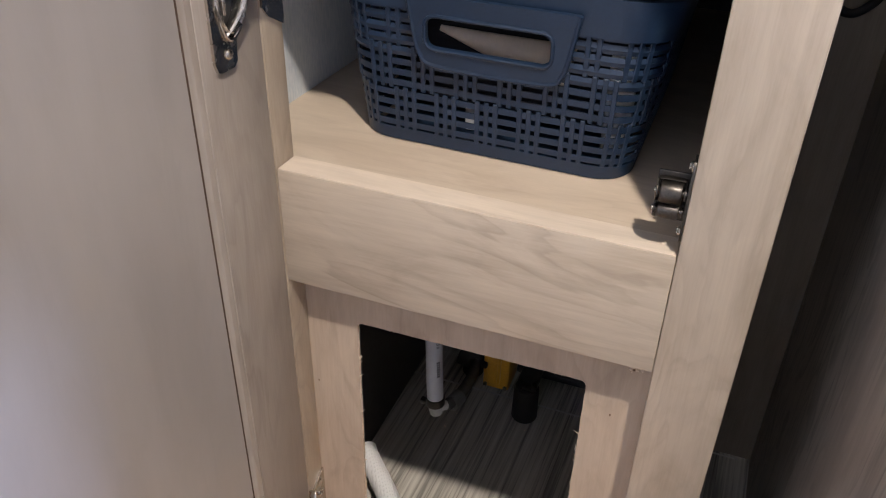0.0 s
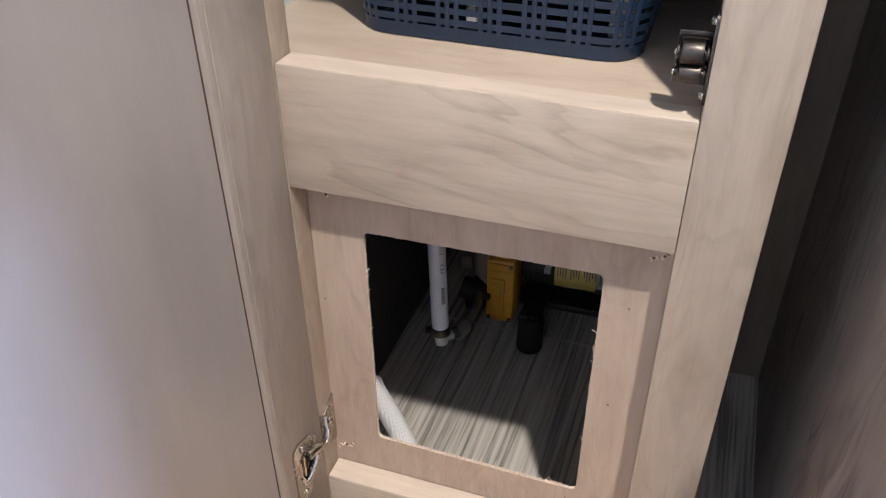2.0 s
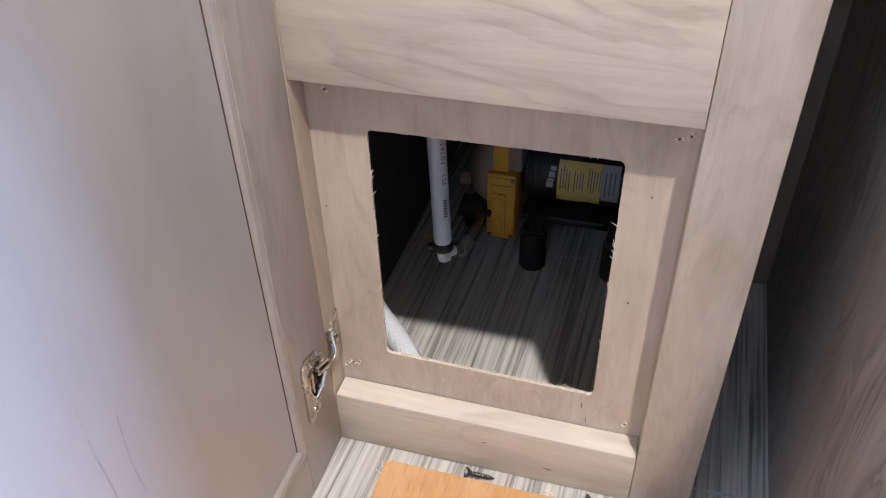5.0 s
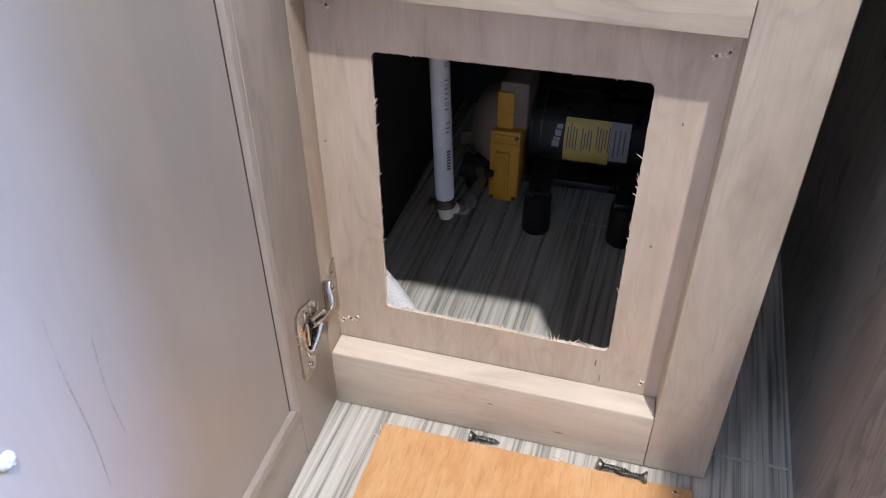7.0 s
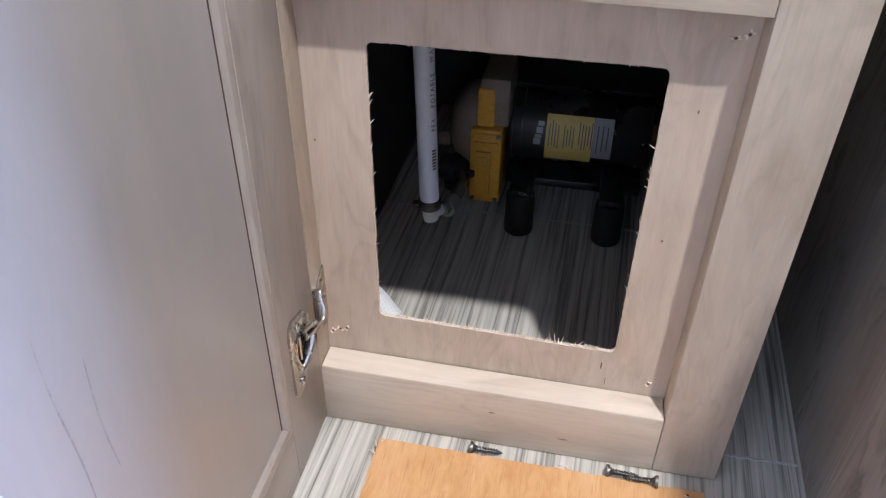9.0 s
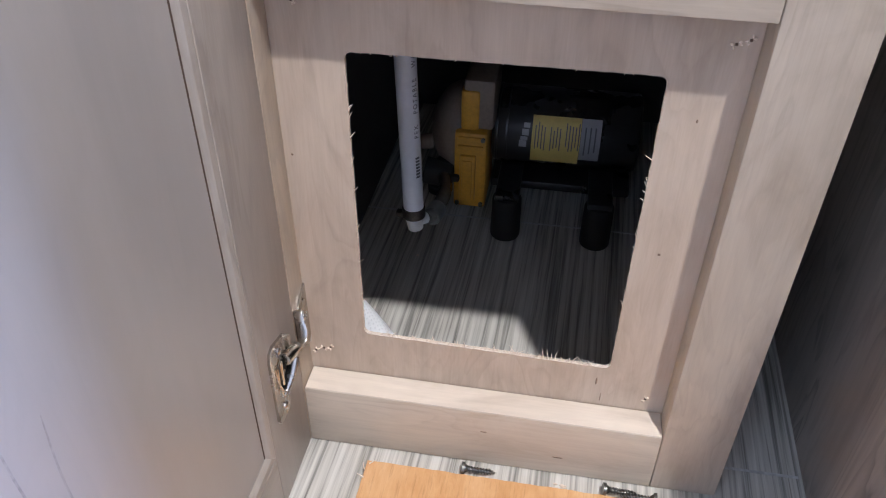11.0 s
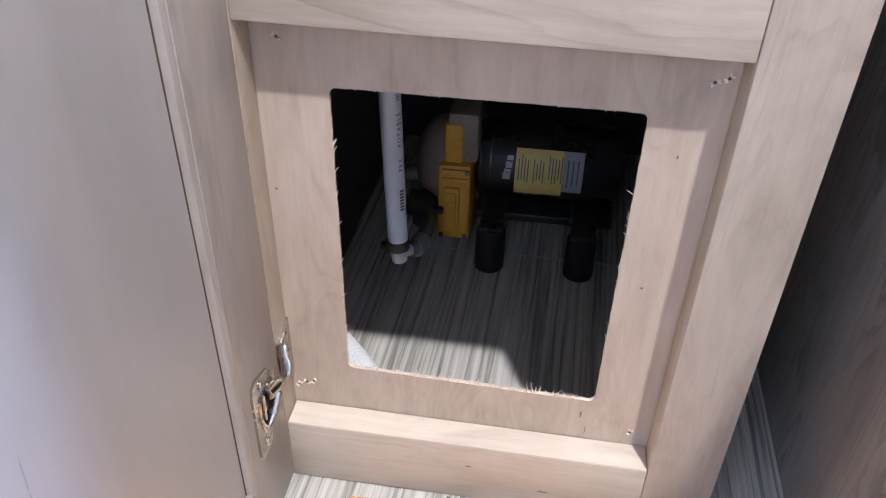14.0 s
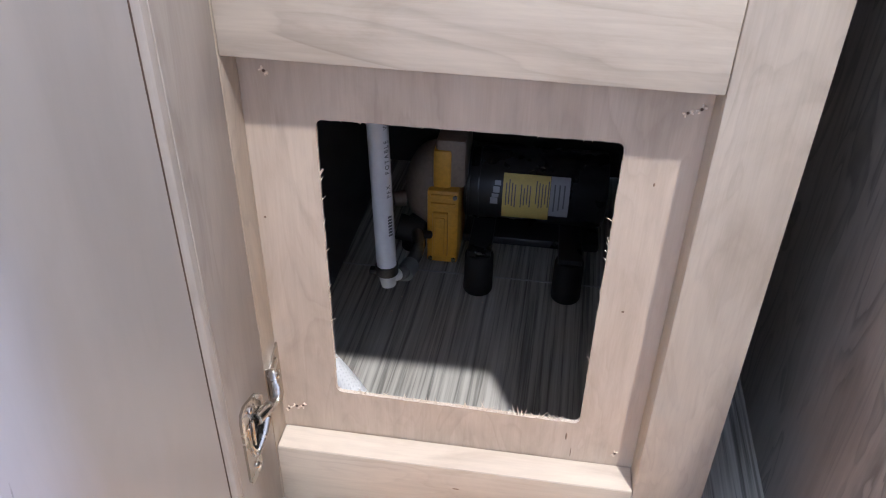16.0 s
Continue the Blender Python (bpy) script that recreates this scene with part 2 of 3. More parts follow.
def raw_wood():
    n = Nodes("raw_cut_wood")
    f = n.noise(n.coords((900, 900, 900)), 4)
    n.bump(f, 0.6, 0.0006)
    return n.finish(n.ramp(f, [(0.3, (0.62, 0.48, 0.36)), (0.62, (0.90, 0.80, 0.68))]), 0.8)


def vinyl():
    n = Nodes("streaked_grey_vinyl")
    a = n.noise(n.coords((235, 4.5, 40), (0, 0, 2), False), 4, 0.6, 0.25)
    b = n.noise(n.coords((60, 2.2, 20), (0, 0, 2), False), 3, 0.5, 0.3)
    c = n.noise(n.coords((1100, 24, 60), (0, 0, 2), False), 3, 0.55)
    v = n.math("ADD", n.math("MULTIPLY", a, 0.62), n.math("ADD", n.math("MULTIPLY", b, 0.30), n.math("MULTIPLY", c, 0.10)))
    colour = n.ramp(v, [(0.36, (0.14, 0.13, 0.114)), (0.44, (0.30, 0.283, 0.25)), (0.50, (0.515, 0.487, 0.432)), (0.60, (0.68, 0.65, 0.59))])
    n.bump(c, 0.1, 0.0003)
    return n.finish(colour, n.ramp(b, [(0.3, (0.3,) * 3), (0.7, (0.45,) * 3)]))


def plain(name, colour, rough=0.5, metal=0.0, grain=300.0, vary=0.12, bump=0.1, spec=0.5, dist=0.0003):
    """A painted, moulded or metal surface with faint unevenness."""
    n = Nodes(name)
    f = n.noise(n.coords((grain,) * 3), 4, 0.6)
    g = n.noise(n.coords((grain / 12,) * 3), 3)
    low = tuple(c * (1 - 2 * vary) for c in colour)
    col = n.ramp(n.math("ADD", n.math("MULTIPLY", f, 0.5), n.math("MULTIPLY", g, 0.5)), [(0.35, low), (0.6, colour)])
    n.bump(f, bump, dist)
    return n.finish(col, n.ramp(g, [(0.3, (max(rough - 0.06, 0.03),) * 3), (0.7, (min(rough + 0.08, 1),) * 3)]), metal, spec)


def braid():
    n = Nodes("braided_white_hose")
    tc = n.add("TexCoord")
    w = []
    for ang in (35, -35):
        mp, wv = n.add("Mapping"), n.add("TexWave")
        mp.inputs["Rotation"].default_value = (radians(ang), radians(ang), radians(ang + 20))
        n.link(tc.outputs["Object"], mp.inputs["Vector"])
        n.link(mp.outputs["Vector"], wv.inputs["Vector"])
        wv.inputs["Scale"].default_value = 120
        w.append(wv.outputs["Fac"])
    h = n.math("MAXIMUM", *w)
    n.bump(h, 0.6, 0.0008)
    return n.finish(n.ramp(h, [(0.05, (0.80, 0.80, 0.80)), (0.4, (0.95, 0.95, 0.95))]), 0.4)


def fabric():
    n = Nodes("blue_white_wallpaper")
    f = n.noise(n.coords((500, 500, 120)), 4)
    g = n.noise(n.coords((25, 25, 25)), 3)
    n.bump(f, 0.3, 0.0005)
    return n.finish(n.mix(n.ramp(f, [(0.3, (0.66, 0.74, 0.80)), (0.7, (0.82, 0.87, 0.90))]), n.ramp(g, [(0.3, (0.85,) * 3), (0.7, (1, 1, 1))]), 0.6, "MULTIPLY"), 0.8)


RAW = raw_wood()
VINYL = vinyl()
BRAID = braid()
WALLPAPER = fabric()
BASKET_BLUE = plain("slate_blue_plastic", (0.0115, 0.029, 0.064), 0.42, 0, 500, 0.1, 0.08)
NICKEL = plain("brushed_nickel", (0.62, 0.58, 0.53), 0.24, 1.0, 900, 0.1, 0.08)
BRONZE = plain("antique_nickel", (0.13, 0.117, 0.105), 0.42, 1.0, 700, 0.25, 0.15)
STEEL = plain("grey_screw_steel", (0.20, 0.195, 0.18), 0.42, 1.0, 800, 0.2, 0.2)
PEX = plain("white_pipe_plastic", (0.78, 0.78, 0.80), 0.35, 0, 200, 0.04, 0.03)
FITTING = plain("white_fitting_plastic", (0.70, 0.69, 0.66), 0.4, 0, 300, 0.08, 0.05)
CLEAR = plain("cloudy_fitting_plastic", (0.17, 0.165, 0.15), 0.25, 0, 200, 0.15, 0.05)
YELLOW = plain("yellow_moulded_plastic", (0.72, 0.36, 0.035), 0.42, 0, 250, 0.12, 0.06)
CREAM = plain("cream_moulded_plastic", (0.28, 0.212, 0.157), 0.5, 0, 250, 0.15, 0.06)
BLACK = plain("black_enamel", (0.018, 0.018, 0.019), 0.28, 0, 300, 0.2, 0.04)
RUBBER = plain("black_rubber", (0.012, 0.012, 0.013), 0.65, 0, 400, 0.2, 0.1)
LABEL_Y = plain("yellow_label_paper", (0.72, 0.56, 0.16), 0.5, 0, 300, 0.06, 0.02)
LABEL_W = plain("white_label_print", (0.36, 0.355, 0.36), 0.5, 0, 300, 0.05, 0.02)
INK = plain("dark_print", (0.13, 0.13, 0.14), 0.6, 0, 300, 0.1, 0.02)
CREAM_PAPER = plain("kraft_paper", (0.74, 0.62, 0.50), 0.6, 0, 150, 0.08, 0.05)
WHITE_PAPER = plain("white_paper", (0.75, 0.75, 0.76), 0.5, 0, 150, 0.05, 0.05)
KNOT = plain("brown_knot_wood", (0.26, 0.175, 0.12), 0.7, 0, 900, 0.3, 0.1)
PAINTED = plain("white_cap_plastic", (0.62, 0.66, 0.72), 0.22, 0, 300, 0.06, 0.1)
HOLE_DARK = plain("hole_shadow_wood", (0.10, 0.06, 0.04), 0.9, 0, 600, 0.2, 0.2)
ROOM_WALL = plain("room_wall_board", (0.64, 0.63, 0.61), 0.7, 0, 120, 0.05, 0.05)
# dark grey boards, toned darker still to put the compartment's deep shade in
INSIDE = plain("shade_toned_inside_board", (0.075, 0.073, 0.072), 0.7, 0, 200, 0.12, 0.08)

# ---- the setting ----
W = 0.25           # opening between the stiles
T = 0.0225         # thickness of the face frame
RAIL0, RAIL1 = 0.345, 0.4285
PY = 0.023         # face of the plywood access panel
solo("floor", box(-1.4, 2.4, -2.2, 1.4, -0.03, 0.0), VINYL, "streaked grey and white vinyl plank floor", "floor", "structure")
SEAM = plain("pale_seam", (0.7, 0.69, 0.67), 0.6, 0, 300, 0.2, 0.1)
for y in (0.0262, 0.311):
    part("plank_seam", box(-0.30, 0.358, y, y + 0.0022, -0.001, 0.0004), SEAM, bpy.data.objects["floor"])
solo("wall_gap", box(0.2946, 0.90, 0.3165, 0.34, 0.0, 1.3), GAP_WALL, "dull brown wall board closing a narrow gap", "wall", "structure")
solo("wall_north", box(-1.4, 2.4, 1.4, 1.46, 0.0, 2.0), ROOM_WALL, "plain pale wall board", "wall", "structure")
south = plate([(-1.4, 0), (2.4, 0), (2.4, 2.0), (-1.4, 2.0)], 0.06, Matrix.Translation((0, -2.26, 0)) @ FRONT, [[(-1.36, 1.25), (-0.74, 1.25), (-0.74, 1.85), (-1.36, 1.85)]])
solo("wall_south", south, ROOM_WALL, "plain pale wall board with an opening for the added fill light", "wall", "structure")
solo("wall_west", box(-1.46, -1.4, -2.2, 1.4, 0.0, 2.0), ROOM_WALL, "plain pale wall board", "wall", "structure")
solo("wall_east", box(2.4, 2.46, -2.2, 1.4, 0.0, 2.0), ROOM_WALL, "plain pale wall board", "wall", "structure")
roof = plate([(-1.46, -2.26), (2.46, -2.26), (2.46, 1.46), (-1.46, 1.46)], 0.05, Matrix.Translation((0, 0, 2.0)), [[(1.56, 0.71), (1.84, 0.71), (1.84, 0.99), (1.56, 0.99)]])
solo("ceiling", roof, ROOM_WALL, "plain pale ceiling board with a roof vent", "ceiling", "structure")

# ---- cabinet carcass ----
def tilt(bm, left, right=0.0, top=None):
    """Lift a rail's ends: by left at x = 0 and by right at x = W; the top edge by its own amount on the left."""
    mid = sum(v.co.z for v in bm.verts) / len(bm.verts)
    for v in bm.verts:
        up = top if top is not None and v.co.z > mid else left
        v.co.z += right + (up - right) * (1 - v.co.x / W)
    return bm


cabinet = thing("cabinet", (0.125, 0, 0), "light greige maple cabinet with open door and sawn access panel", "cabinet")
part("stile", box(W, 0.2955, 0, T, 0.001, 1.98, 0.0012), FRAME_Z, cabinet)
part("stile", box(-0.048, -0.0024, 0, T, 0.001, 1.98, 0.0008), FRAME_Z, cabinet)
part("rail", tilt(box(-0.0022, W - 0.0003, 0.0004, T, RAIL0, RAIL1, 0.0008), 0.0026, 0.0, 0.0052), FRAME_X, cabinet)
part("rail", tilt(box(-0.0022, W - 0.0003, 0.0004, T, 0.001, 0.055, 0.0008), 0.0, 0.0, 0.0022), RAIL_X, cabinet)
part("rail", box(0.0002, W - 0.0003, 0.0004, T, 0.655, 1.98, 0.0008), FRAME_X, cabinet)
# rail tops: pale veneer, made paler still to paint their stronger light
for z, lift in ((0.055, 0.0022), (RAIL1, 0.0052)):
    part("edge_band", tilt(box(-0.0018, W - 0.0006, 0.0014, T - 0.0004, z - 0.0004, z + 0.0003), lift), PALE_LIT_EDGE, cabinet, "paler edge strip with the light on the rail top put in")
part("shelf", tilt(box(-0.052, 0.288, T + 0.0004, 0.55, RAIL1 - 0.016, RAIL1 - 0.0006, 0.0006), 0.0052), SHELF_WOOD, cabinet, "pale maple shelf board")
part("side_panel", box(-0.064, -0.052, T + 0.0004, 0.56, RAIL1 - 0.016, 1.98), WALLPAPER, cabinet, "pale blue papered side board")
part("side_panel", box(-0.050, -0.035, 0.031, 0.56, 0.0, RAIL1 - 0.017), INSIDE, cabinet, "dark grey side board, toned darker to deepen the shade inside")
part("side_panel", box(0.2885, 0.2945, T + 0.0004, 0.56, 0.0, 1.98), INSIDE, cabinet, "dark grey side board, toned darker to deepen the shade inside")
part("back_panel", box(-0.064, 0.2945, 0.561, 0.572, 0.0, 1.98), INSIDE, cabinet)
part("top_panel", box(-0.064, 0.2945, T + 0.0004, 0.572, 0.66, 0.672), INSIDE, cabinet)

# the access panel and its rough opening
rng = random.Random(4)
HX0, HX1, HZ0, HZ1 = 0.0385, 0.2095, 0.0885, 0.3058


def ragged(pts, step=0.004, amount=0.00022):
    out = []
    for i, p in enumerate(pts):
        q = pts[(i + 1) % len(pts)]
        n = max(1, int(math.dist(p, q) / step))
        for k in range(n):
            s = k / n
            j = amount if n > 1 else amount * 0.3
            out.append((p[0] + (q[0] - p[0]) * s + rng.uniform(-j, j), p[1] + (q[1] - p[1]) * s + rng.uniform(-j, j)))
    return out


def sill(x):
    """Height of the opening's lower edge, sawn a little out of level."""
    return 0.0968 - 0.0048 * (x - HX0) / (HX1 - HX0)


opening = [(x, z if z > 0.2 else z + sill(x) - HZ0) for x, z in round_rect(HX0, HX1, HZ0, HZ1, 0.0045, 5)]
opening = ragged(opening)
panel = plate([(-0.047, 0.02), (0.287, 0.02), (0.287, 0.40), (-0.047, 0.40)], 0.0030, Matrix.Translation((0, PY, 0)) @ FRONT, [opening], rim_slot=1)
access = part("access_panel", panel, [PLY_FACE, RAW], cabinet, "pinkish plywood panel with a rough sawn square opening")
sliver = bmesh.new()
bmesh.ops.create_cone(sliver, cap_ends=True, segments=5, radius1=0.00055, radius2=0.00012, depth=1, matrix=pose(0, 0, 0.5))
sliver = mesh_of("splinter", sliver, RAW)
for k in range(110):
    u = rng.random()
    side = rng.choice("bbbbbbbltrl") if k > 3 else "l"
    size = rng.uniform(0.0022, 0.0068) * ((1.35 if u > 0.6 else 1.0) if side == "b" else 0.8)
    if side == "b":
        x = HX0 + 0.012 + u * (HX1 - HX0 - 0.02)
        m = pose(x, PY + 0.001, sill(x) - 0.0005, rng.uniform(-25, 25), rng.uniform(-75, 75))
    elif side == "l":
        m = pose(HX0 - 0.0003, PY + 0.001, HZ0 + 0.02 + u * 0.17, 0, rng.uniform(10, 60), 0)
    elif side == "r":
        m = pose(HX1 + 0.0003, PY + 0.001, HZ0 + 0.02 + u * 0.15, 0, -rng.uniform(10, 60), 0)
    else:
        m = pose(HX0 + 0.01 + u * 0.15, PY + 0.001, HZ1 + 0.0003, 0, 180 + rng.uniform(-60, 60), 0)
        size *= 0.5
    piece("splinter", sliver, m @ Matrix.Diagonal((0.85, 0.85, size, 1)), access)
# holes are flat discs on the face, their inner shade put in as dark colour
hole_disc = bmesh.new()
bmesh.ops.create_cone(hole_disc, cap_ends=True, segments=12, radius1=0.0013, radius2=0.0013, depth=0.0008)
hole_disc = mesh_of("screw_hole", hole_disc, HOLE_DARK)
burr = bmesh.new()
for k in range(6):
    a = rng.uniform(0, 4.2)
    ball((0.0016 * math.cos(a), 0.0016 * math.sin(a), 0.0), rng.uniform(0.0003, 0.0009), rng.uniform(0.0003, 0.0008), rng.uniform(0.0003, 0.0009), burr, 4)
burr = mesh_of("burr", burr, RAW)
for x, z in ((0.2385, 0.3255), (0.245, 0.328), (0.237, 0.067), (0.0015, 0.0745), (0.0075, 0.0775), (0.0125, 0.079), (0.012, 0.3325)):
    piece("screw_hole", hole_disc, pose(x, PY - 0.0002, z, 90) @ Matrix.Scale(0.6, 4), access)
    piece("burr", burr, pose(x, PY - 0.0002, z, 90, 0, 0) @ Matrix.Rotation(40 * x * z * 90, 4, "Z") @ Matrix.Scale(1.35, 4), access)
knot = bmesh.new()
bmesh.ops.create_cone(knot, cap_ends=True, segments=10, radius1=0.001, radius2=0.0006, depth=0.0004)
knot = mesh_of("knot", knot, KNOT)
for x, z, sx, sz in ((0.2285, 0.282, 0.7, 1.3), (0.2245, 0.1925, 1.0, 1.0), (0.202, 0.0785, 0.7, 4.0), (0.2065, 0.063, 0.35, 5.0), (0.002, 0.238, 0.8, 0.9)):
    piece("knot", knot, pose(x, PY - 0.0001, z, 90) @ Matrix.Diagonal((sx, sz, 1, 1)), access)
for x, z, w in ((0.128, 0.036, 3.0), (0.182, 0.019, 4.5)):
    piece("knot", knot, pose(x, 0.0003, z, 90) @ Matrix.Diagonal((w, 0.5, 1, 1)), cabinet)


# small screw head, facing along its own z
def dome_head(r=0.0038, mat=NICKEL):
    bm = cyl((0, 0, 0), (0, 0, 0.0008), r, r, 20)
    ball((0, 0, 0.0006), r * 0.95, r * 0.95, 0.0016, bm, 8)
    for a in (20, 110):
        b2 = bmesh.ops.create_cube(bm, size=1, matrix=pose(0, 0, 0.0019, 0, 0, a) @ Matrix.Diagonal((r * 1.1, 0.0007, 0.0009, 1)))
    return mesh_of("screw", bm, mat)


HEAD = dome_head(0.0029)

# ---- the open door ----
DX, DP = -0.002, -0.0085       # inner faces of its frame and of its panel
DY0, DY1, DZ0, DZ1 = -0.375, -0.0015, 0.003, 0.70
SW, RW = 0.0585, 0.0515          # widths of stiles and rails, without the sloped moulding
leafs = box(DP - 0.006, DP, DY0 + SW + 0.0001, DY1 - SW - 0.0050, DZ0 + RW + 0.0001, DZ1 - RW - 0.0001)
door = part("door", leafs, DOOR_PANEL, cabinet, "open greige shaker door with a flat panel")
# groove catches light, so a dark strip in it paints the joint's shade
part("glazed_joint", box(DP - 0.0055, DP + 0.0002, DY1 - SW - 0.0052, DY1 - SW - 0.0038, DZ0 + RW + 0.0042, DZ1 - RW - 0.0004), HOLE_DARK, door, "dark strip painting the shaded joint line beside the panel")
part("panel_back", box(DP - 0.0075, DP - 0.0063, DY0 + SW + 0.0001, DY1 - SW - 0.0001, DZ0 + RW + 0.0001, DZ1 - RW - 0.0001), DOOR_PANEL, door)
part("door_stile", box(DX - 0.019, DX, DY1 - SW, DY1, DZ0, DZ1, 0.001), DOOR_Z, door)
part("door_stile", box(DX - 0.019, DX, DY0, DY0 + SW, DZ0, DZ1, 0.001), DOOR_Z, door)
part("door_rail", box(DX - 0.019, DX - 0.0001, DY0 + SW + 0.0002, DY1 - SW - 0.0002, DZ0, DZ0 + RW, 0.001), DOOR_Y, door)
part("door_rail", box(DX - 0.019, DX - 0.0001, DY0 + SW + 0.0002, DY1 - SW - 0.0002, DZ1 - RW, DZ1, 0.001), DOOR_Y, door)
# sloped inner mouldings between frame and panel, ending in a small drop
for n, (a, b) in enumerate((((DY1 - SW, DZ0 + RW), (DY1 - SW, DZ1 - RW)), ((DY1 - SW, DZ0 + RW), (DY0 + SW, DZ0 + RW)))):
    bm = bmesh.new()
    up = n == 0
    prof = [(DP - 0.0058, -0.0005), (DX - 0.0008, -0.0005), (DX - 0.0008, 0.0), (DX - 0.0022, 0.0032), (DX - 0.0032, 0.0038), (DP - 0.0058, 0.0038)]
    ends = []
    for e, (y, z) in enumerate((a, b)):
        ends.append([bm.verts.new((px, y - (d if up else max(d, 0) * (1 if e == 0 else -1)), z + (d if not up else max(d, 0) * (1 if e == 0 else -1)))) for px, d in prof])
    for i in range(6):
        bm.faces.new((ends[0][i], ends[0][(i + 1) % 6], ends[1][(i + 1) % 6], ends[1][i]))
    bm.faces.new(ends[0])
    bm.faces.new(ends[1])
    part("moulding", bm, DOOR_Z if up else DOOR_Y, door)
piece("screw", dome_head(0.0029, PAINTED), pose(DP, -0.2655, 0.2565, 0, 90, 0) @ Matrix.Scale(1.4, 4), door, "pale screw cap")

GRAIN = plain("grey_grain_line", (0.392, 0.363, 0.342), 0.4, 0, 300, 0.2, 0.05)
for pts in (((-0.2250, 0.316), (-0.2275, 0.27), (-0.2262, 0.22), (-0.2300, 0.16)), ((-0.2055, 0.285), (-0.2100, 0.235), (-0.2075, 0.19))):
    bm = tube(smooth_path([(DP - 0.0001, y, z) for y, z in pts], 8), lambda u: 0.0002 + 0.0007 * math.sin(math.pi * (0.08 + 0.84 * u)), 6, None, (1.0, 0.18), (1, 0, 0))
    part("grain_mark", bm, GRAIN, door)


def hinge(z):
    """A self-closing hinge, its bottom edge at height z: door leaf, bowl, curled arm and frame leaf."""
    leaf = [(-0.0500, 0.006), (-0.0480, 0.001), (-0.0445, 0.0), (-0.033, 0.0), (-0.030, 0.003), (-0.0285, 0.015), (-0.0225, 0.021), (-0.0165, 0.031), (-0.0145, 0.050), (-0.024, 0.060), (-0.042, 0.066), (-0.048, 0.064), (-0.0497, 0.058)]
    slot = [(-0.0405, 0.024), (-0.037, 0.018), (-0.0325, 0.022), (-0.0265, 0.036), (-0.027, 0.046), (-0.033, 0.050), (-0.039, 0.043)]
    part("hinge_leaf", plate(leaf, 0.0018, Matrix.Translation((DX + 0.0001, 0, z)) @ SIDE, [slot]), NICKEL, door, "shiny nickel hinge leaf")
    # flat black sheet in the slot paints its shaded depth
    part("hinge_well", plate([(y * 0.98 - 0.0005, v) for y, v in slot], 0.0003, Matrix.Translation((DX + 0.00005, 0, z)) @ SIDE), BLACK, door)
    # curved lip below the slot and the rounded edge of the leaf
    rim = smooth_path([(DX + 0.0018, -0.0415, z + 0.046), (DX + 0.0024, -0.0415, z + 0.026), (DX + 0.0030, -0.0370, z + 0.0165), (DX + 0.0034, -0.0300, z + 0.018), (DX + 0.0040, -0.0225, z + 0.027), (DX + 0.0044, -0.0185, z + 0.039)], 6)
    part("hinge_lip", tube(rim, lambda u: 0.0008 + 0.0006 * u, 10), NICKEL, door)
    dish = smooth_path([(DX + 0.0016, -0.0440, z + 0.0480), (DX + 0.0030, -0.0425, z + 0.0300), (DX + 0.0036, -0.0360, z + 0.0205), (DX + 0.0040, -0.0270, z + 0.0225)], 6)
    part("hinge_rib", tube(dish, lambda u: 0.0007 + 0.0006 * u, 8), NICKEL, door)
    # the sprung tongue that lies folded in the slot
    tongue = smooth_path([(DX + 0.0012, -0.0395, z + 0.0185), (DX + 0.0030, -0.0345, z + 0.0230), (DX + 0.0048, -0.0285, z + 0.0310), (DX + 0.0056, -0.0235, z + 0.0400)], 6)
    part("hinge_tongue", tube(tongue, lambda u: 0.0022 + 0.0022 * u, 12, None, (0.35, 1.0), (1, 0, 0)), NICKEL, door)
    part("hinge_pin", cyl((DX + 0.0035, -0.0392, z + 0.030), (DX + 0.0035, -0.0385, z + 0.050), 0.0012, None, 14, None, 0.0004), NICKEL, door)
    part("hinge_knuckle", cyl((DX + 0.0042, -0.0335, z + 0.0460), (DX + 0.0066, -0.0165, z + 0.0425), 0.0040, None, 18, None, 0.0008), NICKEL, door)
    arm = tube(smooth_path([(DX + 0.0064, -0.0185, z + 0.0425), (DX + 0.0085, -0.0125, z + 0.0440), (DX + 0.0082, -0.0080, z + 0.0490), (DX + 0.0058, -0.0055, z + 0.0545), (0.0018, -0.0020, z + 0.0590), (0.0012, 0.0012, z + 0.0565)], 6), 0.0034, 14, None, (0.28, 1.0), (1, 0, 0.3))
    part("hinge_arm", arm, NICKEL, door)
    wing = [(0.0005, 0.024), (0.006, 0.018), (0.0215, 0.010), (0.0225, 0.014), (0.0222, 0.0635), (0.0205, 0.063), (0.0005, 0.050)]
    hole = [(0.0150 + 0.0014 * math.cos(a * 0.7854), 0.0545 + 0.0018 * math.sin(a * 0.7854)) for a in range(8)]
    part("frame_leaf", plate(wing, 0.0014, Matrix.Translation((-0.0022, 0, z)) @ SIDE, [hole]), NICKEL, door)
    piece("screw", HEAD, pose(-0.0008, 0.0125, z + 0.0420, 0, 90, 12) @ Matrix.Scale(1.25, 4), door)
    for x, y, zz in ((DX + 0.0019, -0.0380, 0.0085), (DX + 0.0019, -0.0365, 0.0575)):
        piece("screw", HEAD, pose(x, y, z + zz, 0, 90, rng.uniform(-30, 30)), door)


hinge(0.0745)
hinge(0.512)

